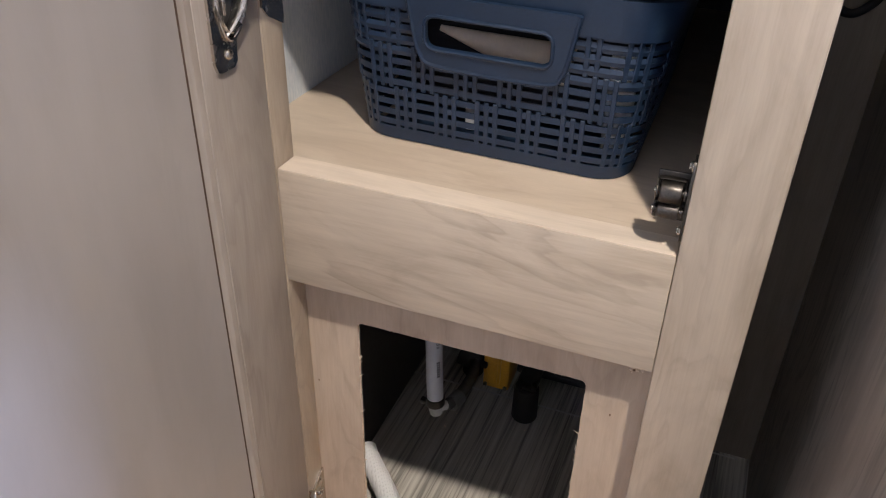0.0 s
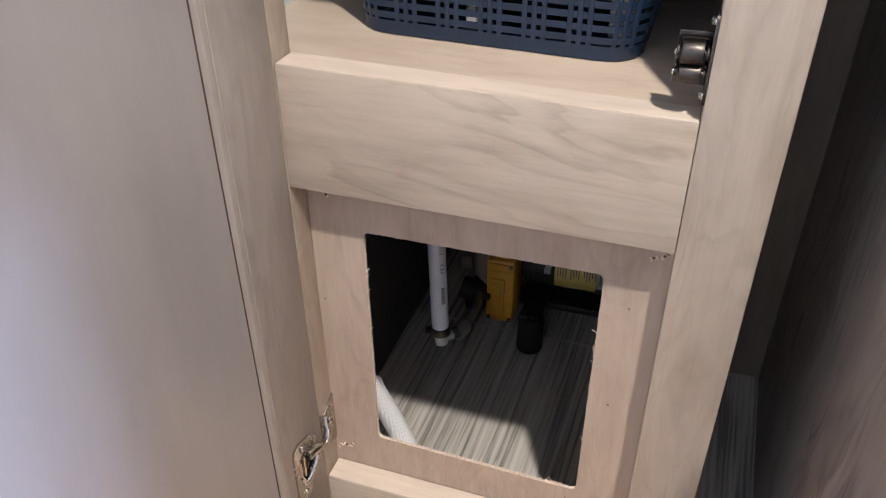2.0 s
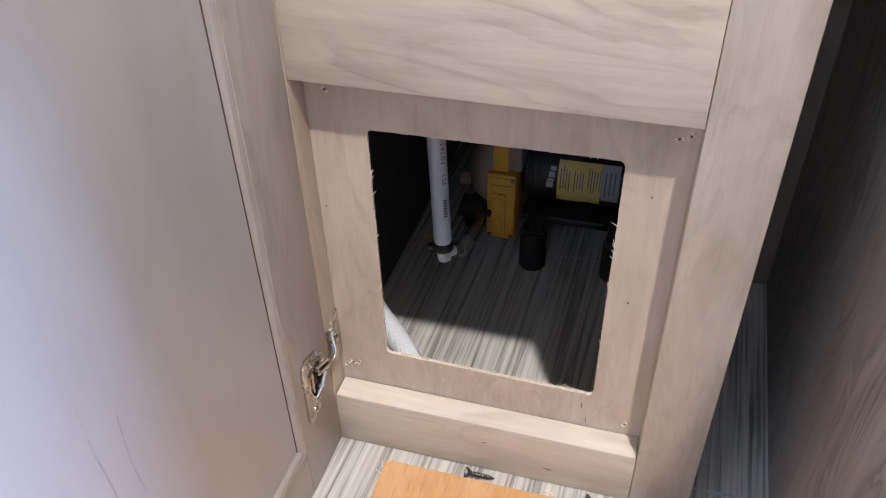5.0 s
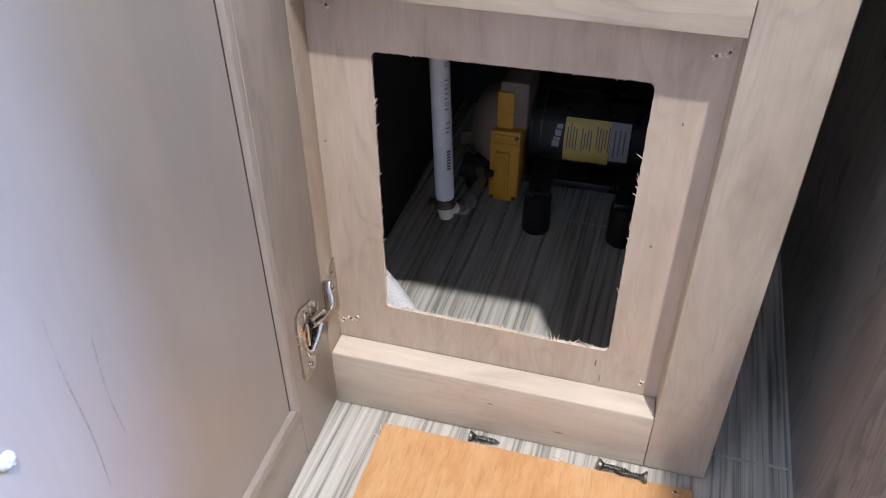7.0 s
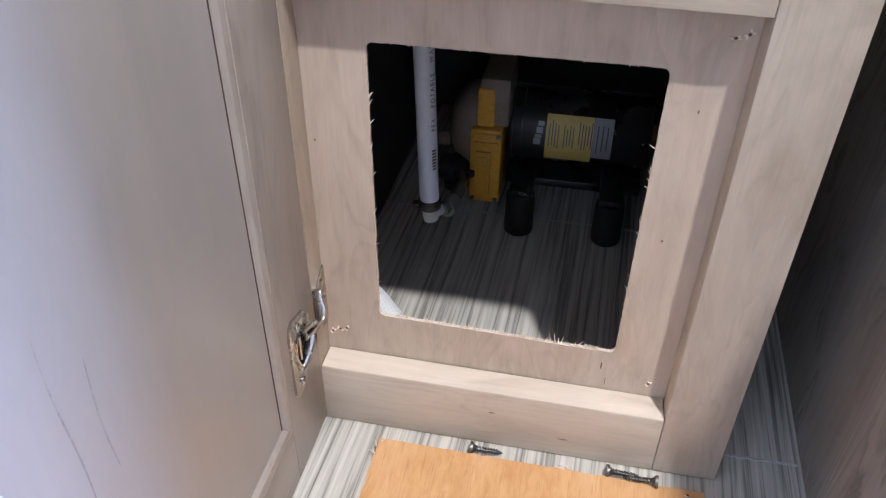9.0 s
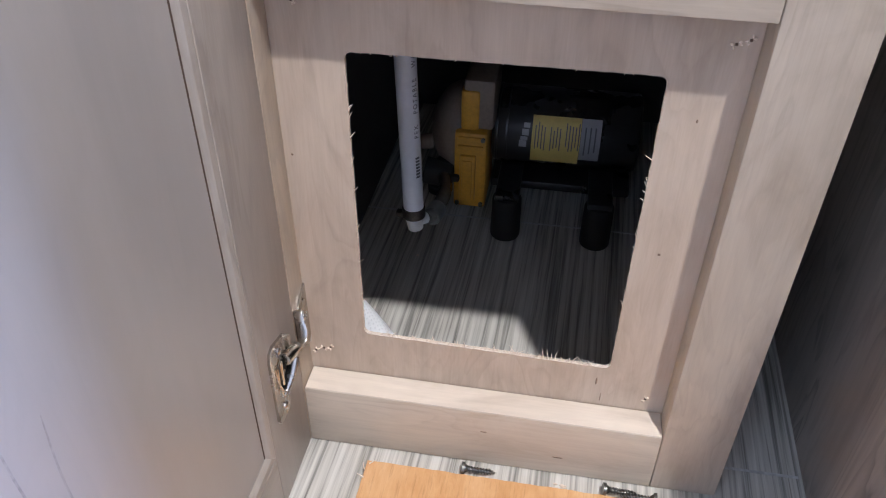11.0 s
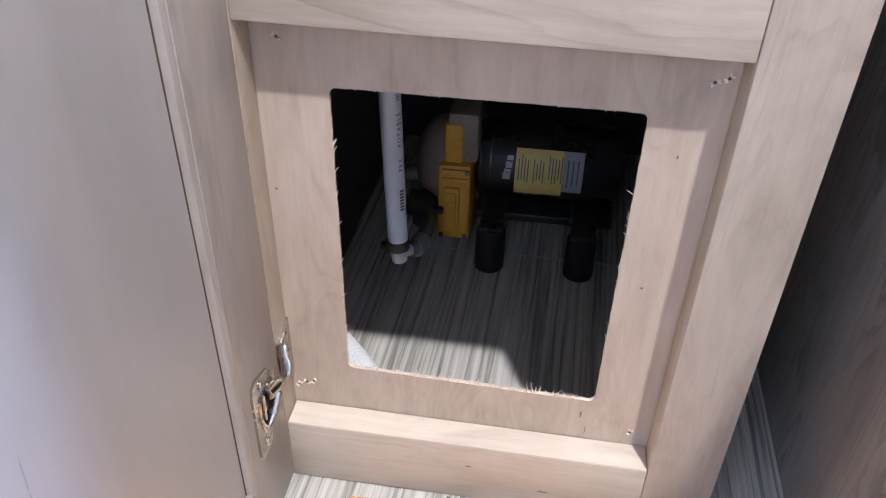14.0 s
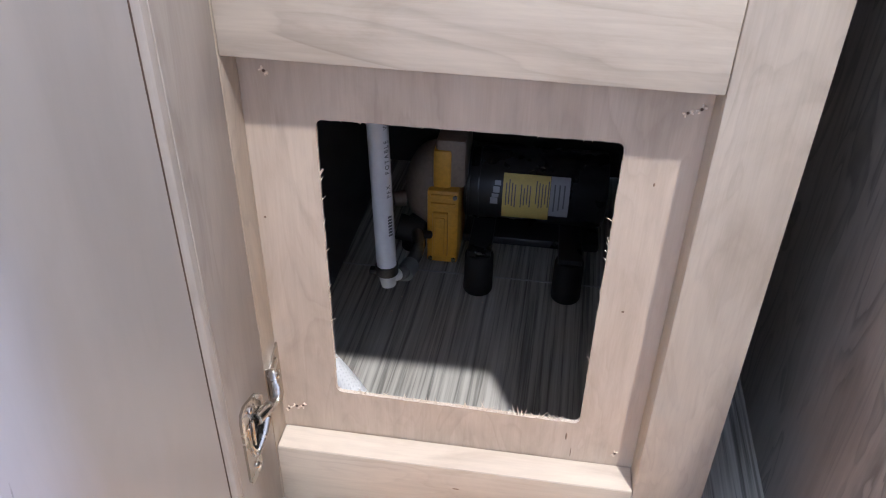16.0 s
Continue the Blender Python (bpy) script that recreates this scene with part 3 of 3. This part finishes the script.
# ---- roller catch on the stile ----
CX, CY = W, 0.007
catch = part("roller_catch", plate(round_rect(CY - 0.007, CY + 0.007, 0.438, 0.486, 0.003, 3), 0.0013, Matrix.Translation((CX - 0.0014, 0, 0)) @ SIDE), BRONZE, cabinet, "dark nickel double roller catch")
part("bracket", box(CX - 0.0185, CX - 0.0012, CY + 0.0040, CY + 0.0056, 0.4455, 0.4745, 0.0006), BRONZE, catch)
for z, r in ((0.4652, 0.0064), (0.4543, 0.0046)):
    part("roller", cyl((CX - 0.0158, CY - 0.0025, z), (CX - 0.0042, CY - 0.0025, z), r, None, 28, None, 0.0011), BRONZE, catch)
    for x0, x1 in ((CX - 0.0180, CX - 0.0168), (CX - 0.0032, CX - 0.0020)):
        bm = cyl((x0, CY - 0.0025, z), (x1, CY - 0.0025, z), r * 0.62, None, 20, None, 0.0003)
        box(x0, x1, CY - 0.0020, CY + 0.0045, z - r * 0.55, z + r * 0.95, 0.0004, bm)
        part("side_plate", bm, BRONZE, catch)
    part("pin", ball((CX - 0.0183, CY - 0.0025, z), 0.0012, 0.0019, 0.0019, None, 8), NICKEL, catch, "bright rivet end")
    part("pin", cyl((CX - 0.018, CY - 0.0025, z), (CX - 0.001, CY - 0.0025, z), 0.0016, None, 12), BRONZE, catch)
hood = smooth_path([(CX - 0.0174, CY - 0.0022, 0.4640), (CX - 0.0174, CY - 0.0012, 0.4705), (CX - 0.0160, CY - 0.0006, 0.4725), (CX - 0.0040, CY - 0.0006, 0.4725), (CX - 0.0026, CY - 0.0012, 0.4705), (CX - 0.0026, CY - 0.0022, 0.4640)], 5)
part("spring_clip", tube(hood, 0.0024, 8, None, (0.25, 1.0), (0, 1, 0)), BRONZE, catch)
for z in (0.4425, 0.4815):
    piece("screw", HEAD, pose(CX - 0.0014, CY - 0.001, z, 0, -90, 15), catch)

# ---- woven plastic basket on the shelf ----
basket = thing("storage_basket", (0.119, 0.165, RAIL1), "slate blue plastic basket with a woven pattern on the shelf", "basket")
BX0, BX1, BY0, BY1, BZ, BH = 0.0185, 0.2105, 0.0762, 0.30, RAIL1, 0.118


FLARE = 0.0155


def ring_at(z, off=0.0, r=0.026, n=6):
    """The basket's rounded outline at height z above the shelf, widening upwards."""
    g = FLARE * z / BH + off
    return [Vector((x, y, BZ + z)) for x, y in round_rect(BX0 - g, BX1 + g, BY0 - g * 0.8, BY1 + g, r + g * 0.5, n)]


def band(z0, z1, t0, t1):
    """A closed hoop from height z0 to z1, from offset t0 outside to t1 inside."""
    bm = bmesh.new()
    loops = [[bm.verts.new(p) for p in ring_at(z, o)] for z, o in ((z0, t0), (z1, t0), (z1, t1), (z0, t1))]
    n = len(loops[0])
    for a in range(4):
        for k in range(n):
            bm.faces.new((loops[a][k], loops[a][(k + 1) % n], loops[(a + 1) % 4][(k + 1) % n], loops[(a + 1) % 4][k]))
    return bm


part("base", box(BX0 + 0.01, BX1 - 0.01, BY0 + 0.01, BY1 - 0.01, BZ + 0.0005, BZ + 0.003), BASKET_BLUE, basket)
part("base_band", band(0.0004, 0.0095, 0.0, -0.0025), BASKET_BLUE, basket)
part("rim", band(0.0945, 0.118, 0.0022, -0.0025), BASKET_BLUE, basket)
PITCH = 0.0075
ROWS_Z = [0.0132 + PITCH * k for k in range(12)]
HANDLE0, HANDLE1 = 0.062, 0.166
SKIP = 7                                 # rows from here up stop at the handle
for k, z in enumerate(ROWS_Z):
    if k < SKIP:
        part("weave_strip", band(z - 0.0021, z + 0.0021, 0.0, -0.0015), BASKET_BLUE, basket)
    else:
        pts = ring_at(z, -0.0007, 0.026, 6)
        # the hoop stays open on the front, where the handle's frame is
        bm = bmesh.new()
        line = [Vector((HANDLE1 - 0.004, pts[21].y, pts[21].z))] + pts[21:] + pts[:21] + [Vector((HANDLE0 + 0.004, pts[20].y, pts[20].z))]
        tube(line, 0.0021, 4, bm, (0.5, 1.4))
        part("weave_strip", bm, BASKET_BLUE, basket)


UPRIGHT = mesh_of("weave_upright", box(-0.0017, 0.0017, -0.0009, 0.0009, -0.0158, 0.0158, 0.0005, None, 1), BASKET_BLUE)
CELL = 0.0300


def on_ring(z, s):
    """Place and turn of an upright on the basket's wall, a share s of the way round from the middle of the front."""
    ring = ring_at(z, -0.0006)
    line = [(ring[20] + ring[21]) / 2] + ring[21:] + ring[:21]
    line.append(line[0])
    legs = [(b - a).length for a, b in zip(line, line[1:])]
    s = s % 1.0 * sum(legs)
    for a, b, d in zip(line, line[1:], legs):
        if s <= d:
            break
        s -= d
    run = (b - a).normalized()
    out = run.cross(Vector((0, 0, 1)))
    up = (Vector((0, 0, 1)) + out * (FLARE / BH)).normalized()
    m = Matrix((run, up.cross(run), up)).transposed().to_4x4()
    return Matrix.Translation(a + run * s) @ m


girth = sum((b - a).length for a, b in zip(ring_at(0.05), ring_at(0.05)[1:] + ring_at(0.05)[:1]))
cells = round(girth / CELL)
for j in range(3):
    z = ROWS_Z[0] + PITCH * (4 * j + 1.5)
    for i in range(cells):
        for k in (-1, 0, 1):
            m = on_ring(z, (i + (0.5 if j % 2 else 0.0)) / cells + k * 0.0064 / girth)
            front = m.translation.y < BY0 and HANDLE0 - 0.004 < m.translation.x < HANDLE1 + 0.004
            if not (j == 2 and front):
                piece("weave_upright", UPRIGHT, m, basket)
hm = pose(0.003, BY0 - 0.0128, BZ + 0.0875, 90 + 6.6, 0, 0)
outer = [(0.060, 0.020), (0.064, -0.004), (0.068, -0.0185), (0.080, -0.0255), (0.148, -0.0255), (0.160, -0.0185), (0.164, -0.004), (0.168, 0.020)]
outer = outer[:1] + [(x, y) for x, y, _ in smooth_path([(*p, 0) for p in outer[1:-1]], 5)] + outer[-1:]
part("handle_frame", plate(outer, 0.0035, hm, [round_rect(0.0725, 0.1525, -0.0135, 0.0065, 0.006, 4)]), BASKET_BLUE, basket, "smooth handle surround with a slot")
lip = [Vector((x, y, 0.0035)) for x, y in round_rect(0.0715, 0.1535, -0.0145, 0.0075, 0.007, 4)]
part("handle_lip", tube([hm @ p for p in lip + lip[:1]], 0.0014, 8), BASKET_BLUE, basket)
edge = [Vector((x, y, 0.0028)) for x, y in outer]
part("handle_lip", tube([hm @ p for p in edge], 0.0016, 10), BASKET_BLUE, basket)

# the basket stands on the sloping shelf, turned a little
basket.location.z += 0.0026
basket.rotation_euler = (0, radians(1.19), radians(-0.9))

# what lies in the basket; the dark block is added to darken its slots
cloth = box(0.03, 0.20, 0.128, 0.285, BZ + 0.0075, BZ + 0.088, 0.012, None, 3)
bmesh.ops.subdivide_edges(cloth, edges=cloth.edges, cuts=3, use_grid_fill=True)
for v in cloth.verts:
    v.co += 0.004 * noise.noise_vector(v.co * 28)
solo("dark_cloth", cloth, plain("dark_cloth", (0.02, 0.022, 0.03), 0.9, 0, 700, 0.3, 0.4), "dark soft block added inside the woven basket to darken its slots", "cloth", origin=(0.115, 0.2, BZ + 0.004))
roll = bmesh.new()
tube(smooth_path([(0.072, 0.097, BZ + 0.080), (0.11, 0.101, BZ + 0.071), (0.160, 0.106, BZ + 0.062)], 8), lambda s: 0.002 + 0.0125 * s, 24, roll)
solo("paper_roll", roll, CREAM_PAPER, "rolled beige paper lying tilted in the blue basket", "paper", origin=(0.115, 0.117, BZ + 0.07))
solo("paper_packet", box(0.185, 0.203, 0.104, 0.112, BZ + 0.0065, BZ + 0.078, 0.002), WHITE_PAPER, "small white paper packet standing in the basket", "packet", origin=(0.18, 0.12, BZ + 0.0035))
solo("paper_packet", box(0.0885, 0.0965, 0.104, 0.112, BZ + 0.0070, BZ + 0.0270, 0.002), WHITE_PAPER, "low white paper packet standing in the basket", "packet", origin=(0.1, 0.11, BZ + 0.0035))

# ---- bed base across the gap ----
side = thing("bed_base", (0.365, 0.0, 0), "grey-brown oak laminate bed base beside a narrow gap", "bed base")


def swing(bm):
    m = Matrix.Translation((0.36, 0, 0)) @ Matrix.Rotation(radians(-2.0), 4, "Z") @ Matrix.Translation((-0.36, 0, 0))
    bmesh.ops.transform(bm, matrix=m, verts=bm.verts)
    return bm


part("side_board", swing(box(0.3595, 0.378, -0.70, 0.3165, 0.0, 0.500, 0.001)), DARK_SIDE, side)
# the two upper boards are unseen, added to block lamp light and bound daylight
part("side_board", swing(box(0.3595, 0.378, 0.068, 0.3165, 0.5155, 1.3, 0.001)), DARK_SIDE, side)
part("side_board", swing(box(0.3595, 0.378, -0.13, 0.0678, 0.79, 1.3, 0.001)), DARK_SIDE, side)
part("top_board", swing(box(0.3592, 1.10, -0.70, 0.305, 0.5005, 0.515, 0.002)), DARK_SIDE, side)
part("end_board", swing(box(0.3785, 1.10, -0.70, -0.682, 0.0, 0.500, 0.001)), DARK_SIDE, side)

# ---- the cut-out board and screws on the floor ----
board = thing("plywood_board", (0.165, -0.12, 0), "orange-tan plywood offcut lying flat on the vinyl floor", "plywood")
outline = ragged([(0.0455, -0.0155), (0.286, -0.0165), (0.289, -0.30), (0.043, -0.30)], 0.006, 0.0004)
part("sheet", plate(outline, 0.0055, Matrix.Translation((0, 0, 0.0004))), [ORANGE_PLY], board)
bd = bpy.data.objects["sheet"]
for x, y, a in ((0.0475, -0.0185, 130), (0.0450, -0.024, 200), (0.272, -0.0215, 60), (0.0462, -0.0305, 250)):
    piece("splinter", sliver, pose(x, y, 0.006, 78, 0, a) @ Matrix.Diagonal((1.2, 1.2, 0.006, 1)), bd)
piece("nail_hole", hole_disc, pose(0.274, -0.0215, 0.006), bd)


def wood_screw(x, y, z, turn, label):
    ob = thing("wood_screw", (0, 0, 0), label, "screw", "loose screws on the floor")
    bm = cyl((0, 0, 0), (0.0022, 0, 0), 0.0046, 0.0046, 20)
    cyl((0.0010, 0, 0), (0.0048, 0, 0), 0.0044, 0.0021, 20, bm)
    part("head", bm, STEEL, ob)
    bm = cyl((0.004, 0, 0), (0.0215, 0, 0), 0.0016, 0.0013, 12)
    cyl((0.0215, 0, 0), (0.0255, 0, 0), 0.0013, 0.0001, 12, bm)
    line = []
    for k in range(16 * 8):
        s = k / (16 * 8 - 1)
        r = (0.0021 if s < 0.8 else 0.0021 * (1.05 - s) / 0.25)
        a = 2 * math.pi * 9 * s
        line.append((0.005 + 0.0195 * s, r * math.cos(a), r * math.sin(a)))
    tube(line, 0.00042, 4, bm, (1, 1), (1, 0, 0))
    part("shank", bm, STEEL, ob)
    ob.matrix_basis = pose(x, y, z, 0, 5, turn)
    return ob


wood_screw(0.1145, -0.0105, 0.0062, 3.0, "grey steel countersunk screw lying against the board")
wood_screw(0.2160, -0.0120, 0.0075, 1.5, "grey steel countersunk screw lying beside another")
wood_screw(0.2530, -0.0165, 0.0098, 178.0, "grey steel countersunk screw on the board edge")
chip = bmesh.new()
for k in range(9):
    ball((0.186 + rng.uniform(-0.004, 0.004), -0.0105 + rng.uniform(-0.002, 0.002), 0.0007), rng.uniform(0.001, 0.0022), 0.0007, 0.0006, chip, 4)
solo("wood_chips", chip, CREAM_PAPER, "tiny wood crumbs on the floor by the board", "wood chips", "stuff", origin=(0.186, -0.0105, 0))
dust = bmesh.new()
for k in range(40):
    ball((rng.uniform(0.04, 0.2), PY + rng.uniform(0.008, 0.05) ** 1.0, 0.0004), rng.uniform(0.0003, 0.0008), 0.0004, 0.0003, dust, 3)
for x, y, r in ((0.034, 0.237, 0.0013), (0.123, 0.2655, 0.001), (0.04, 0.262, 0.0008)):
    ball((x, y, r * 0.5), r, r, r * 0.6, dust, 5)
solo("sawdust", dust, RAW, "pale sawdust crumbs on the floor behind the panel", "sawdust", "stuff", origin=(0.1, 0.06, 0))

# ---- inside: hose, pipe and pump ----
hose = tube(smooth_path([(-0.0225, 0.145, 0.032), (-0.011, 0.1325, 0.030), (0.014, 0.1090, 0.0275), (0.0365, 0.085, 0.0245), (0.051, 0.064, 0.018), (0.057, 0.044, 0.0114)], 10), 0.0111, 20)
solo("braided_hose", hose, BRAID, "white braided water hose curving over the floor", "hose", origin=(0.0, 0.15, 0))

pipe = thing("water_pipe", (0.042, 0.18, 0.075), "white plastic water pipe hanging with crimp ring and elbow", "pipe")
P0, P1 = Vector((0.0428, 0.1795, 0.098)), Vector((0.0315, 0.1835, 0.4115))
tub = part("tube", cyl(P0, P1, 0.0087, None, 28), PEX, pipe)
part("crimp_ring", cyl(P0 - (P1 - P0) * 0.026, P0 + (P1 - P0) * 0.004, 0.0100, None, 28, None, 0.0008), BRONZE, pipe, "dull metal crimp ring")
part("clamp_ear", box(0.0285, 0.0345, 0.172, 0.179, 0.0915, 0.0965, 0.001), BRONZE, pipe)
el = tube(smooth_path([P0 + Vector((0.0002, 0, -0.006)), P0 + Vector((0.0006, 0, -0.013)), P0 + Vector((0.0014, 0.0006, -0.0205))], 6), lambda u: 0.0076 - 0.0008 * u, 18)
tube(smooth_path([P0 + Vector((0.0010, 0.001, -0.014)), (0.0470, 0.185, 0.0825), (0.0510, 0.1905, 0.0812)], 6), 0.0052, 16, el)
part("elbow", el, FITTING, pipe, "white plastic elbow")
tail = smooth_path([(0.052, 0.191, 0.0802), (0.057, 0.206, 0.0790), (0.060, 0.235, 0.076), (0.056, 0.27, 0.066), (0.048, 0.300, 0.060)], 6)
part("tail_piece", tube(tail, 0.0062, 18), CLEAR, pipe, "cloudy grey fitting and hose tail")
part("tail_collar", cyl((0.0545, 0.197, 0.0772), (0.0585, 0.213, 0.0776), 0.0085, None, 24, None, 0.001), CLEAR, pipe)


def writing(text, size, m, mat, parent, name="printing"):
    cu = bpy.data.curves.new(name, "FONT")
    cu.body, cu.size, cu.extrude, cu.space_character = text, size, 0.00005, 1.45
    tmp = new("printing_source", cu)
    bpy.context.view_layer.update()
    me = bpy.data.meshes.new_from_object(tmp.evaluated_get(bpy.context.evaluated_depsgraph_get()))
    bpy.data.objects.remove(tmp)
    me.materials.clear()
    me.materials.append(mat)
    return piece(name, me, m, parent)


# print runs up the pipe on the side that faces the room
pm = Matrix.Translation(P0) @ pose(0, 0, 0, 0, 0, 48) @ pose(0, -0.0089, 0, 90, 0, 0) @ pose(0, 0, 0, 0, 0, 92)
writing("PEX", 0.0054, pm @ pose(0.0725, -0.0020, 0), INK, tub)
writing("POTABLE", 0.0054, pm @ pose(0.0945, -0.0020, 0), INK, tub)
writing("WATER", 0.0054, pm @ pose(0.1335, -0.0020, 0), INK, tub)
bars = bmesh.new()
for k in range(7):
    vs = bmesh.ops.create_cube(bars, size=1, matrix=pm @ pose(0.0362 + 0.0030 * k, 0, 0) @ Matrix.Diagonal((0.0019, 0.0038, 0.0001, 1)))
part("print_bars", bars, INK, tub)

pump = thing("water_pump", (0.13, 0.34, 0), "black and yellow water pump on rubber feet in the dark compartment", "pump")
MC = Vector((0.0, 0.355, 0.0935))
part("motor", cyl((0.094, MC.y, MC.z), (0.238, MC.y, MC.z), 0.0395, None, 48, None, 0.004), BLACK, pump, "black cylindrical motor")
part("motor_band", cyl((0.108, MC.y, MC.z), (0.1095, MC.y, MC.z), 0.0402, None, 48), BLACK, pump)


def wrap(x0, x1, low, high, mat, name, parent, lift=0.0003, label=""):
    """A thin sheet wrapped round the motor's front, between two angles above the horizontal."""
    bm = bmesh.new()
    rows = []
    for k in range(11):
        a = radians(low + (high - low) * k / 10)
        rows.append([[bm.verts.new((x, MC.y - r * math.cos(a), MC.z + r * math.sin(a))) for r in (0.0393, 0.0395 + lift)] for x in (x0, x1)])
    for p, q in zip(rows, rows[1:]):
        bm.faces.new((p[0][1], p[1][1], q[1][1], q[0][1]))
        bm.faces.new((p[0][0], p[1][0], q[1][0], q[0][0]))
        bm.faces.new((p[0][0], p[0][1], q[0][1], q[0][0]))
        bm.faces.new((p[1][0], p[1][1], q[1][1], q[1][0]))
    bm.faces.new((rows[0][0][0], rows[0][0][1], rows[0][1][1], rows[0][1][0]))
    bm.faces.new((rows[-1][0][0], rows[-1][0][1], rows[-1][1][1], rows[-1][1][0]))
    return part(name, bm, mat, parent, label)


wrap(0.1335, 0.1805, -34, 42, LABEL_Y, "label", pump, 0.0003, "yellow paper label with small print")
wrap(0.1808, 0.2000, -22, 42, LABEL_W, "label", pump, 0.0003, "white label strip")
# print lines run round the motor, in columns, above a plain yellow margin
for k in range(15):
    x = 0.1365 + 0.0030 * k
    if k not in (4, 9):
        low = -10 + (4 if k % 3 == 1 else 0) + rng.uniform(0, 6)
        wrap(x, x + 0.0011, low, low + rng.uniform(26, 40), INK, "print_bar", pump, 0.0006)
for k in range(3):
    x = 0.1845 + 0.0048 * k
    wrap(x, x + 0.0014, -12 + 3 * k, 30, INK, "print_bar", pump, 0.0006)
# slanting strokes of the maker's mark
for k, (low, high) in enumerate(((-6, 4), (5, 10), (12, 21), (23, 30))):
    wrap(0.1215 + 0.0012 * k, 0.1288 + 0.0008 * k, low, high, LABEL_W, "logo_shape", pump, 0.0006)
part("seam_ring", cyl((0.0975, MC.y, MC.z), (0.0998, MC.y, MC.z), 0.0404, None, 48, None, 0.0006), BLACK, pump)
part("head_plate", box(0.0605, 0.0925, 0.292, 0.36, 0.027, 0.112, 0.003), YELLOW, pump, "yellow moulded pump head")
part("head_neck", box(0.0655, 0.0835, 0.2968, 0.355, 0.1118, 0.153, 0.003), YELLOW, pump)
bm = box(0.0665, 0.0822, 0.2885, 0.294, 0.036, 0.088, 0.0015)
box(0.069, 0.0790, 0.2875, 0.2895, 0.040, 0.083, 0.0008, bm)
part("head_rib", bm, YELLOW, pump)
for z in (0.094, 0.1035):
    part("head_rib", box(0.064, 0.089, 0.2900, 0.294, z, z + 0.0045, 0.001), YELLOW, pump)
for x, z in ((0.0645, 0.032), (0.0885, 0.032), (0.0885, 0.106)):
    part("bolt", cyl((x, 0.2895, z), (x, 0.2925, z), 0.0024, None, 6), STEEL, pump, "dull steel bolt head")
part("head_cap", box(0.0675, 0.0975, 0.2990, 0.362, 0.112, 0.1635, 0.004), CREAM, pump, "cream plastic cap")
dome = ball((0.062, 0.338, 0.094), 0.030, 0.042, 0.047)
cyl((0.034, 0.322, 0.083), (0.022, 0.318, 0.083), 0.0085, 0.0075, 20, dome, 0.001)
part("head_dome", dome, CREAM, pump, "cream pressure switch housing")
part("port", tube(smooth_path([(0.052, 0.318, 0.060), (0.047, 0.304, 0.060), (0.046, 0.300, 0.050), (0.046, 0.300, 0.040)], 5), 0.0125, 18), RUBBER, pump, "black port nut")
part("port_nut", cyl((0.030, 0.297, 0.064), (0.056, 0.297, 0.058), 0.0135, 0.0125, 12, None, 0.0012), RUBBER, pump, "black ribbed port nut")
part("lever", box(0.054, 0.067, 0.284, 0.292, 0.059, 0.066, 0.0025), RUBBER, pump)
part("base_plate", box(0.095, 0.236, 0.315, 0.40, 0.040, 0.050, 0.003), BLACK, pump)
for x in (0.1155, 0.2065):
    part("foot", cyl((x, 0.288, 0.0005), (x, 0.288, 0.048), 0.0152, 0.0145, 28, None, 0.003), RUBBER, pump, "black rubber foot")
    part("foot", cyl((x, 0.39, 0.0005), (x, 0.39, 0.048), 0.0152, 0.0145, 28, None, 0.003), RUBBER, pump, "black rubber foot")
    part("bracket", box(x - 0.012, x + 0.012, 0.278, 0.40, 0.046, 0.0535, 0.002), BLACK, pump)

# a dark cable hanging in the gap behind the stile
cable = tube(smooth_path([(0.318, 0.310, 0.530), (0.326, 0.309, 0.503), (0.336, 0.309, 0.496), (0.347, 0.309, 0.501), (0.357, 0.310, 0.517), (0.360, 0.312, 0.560)], 8), 0.0036, 12)
solo("cable", cable, RUBBER, "black cable sagging against the wall in the gap", "cable", origin=(0.336, 0.309, 0.496))
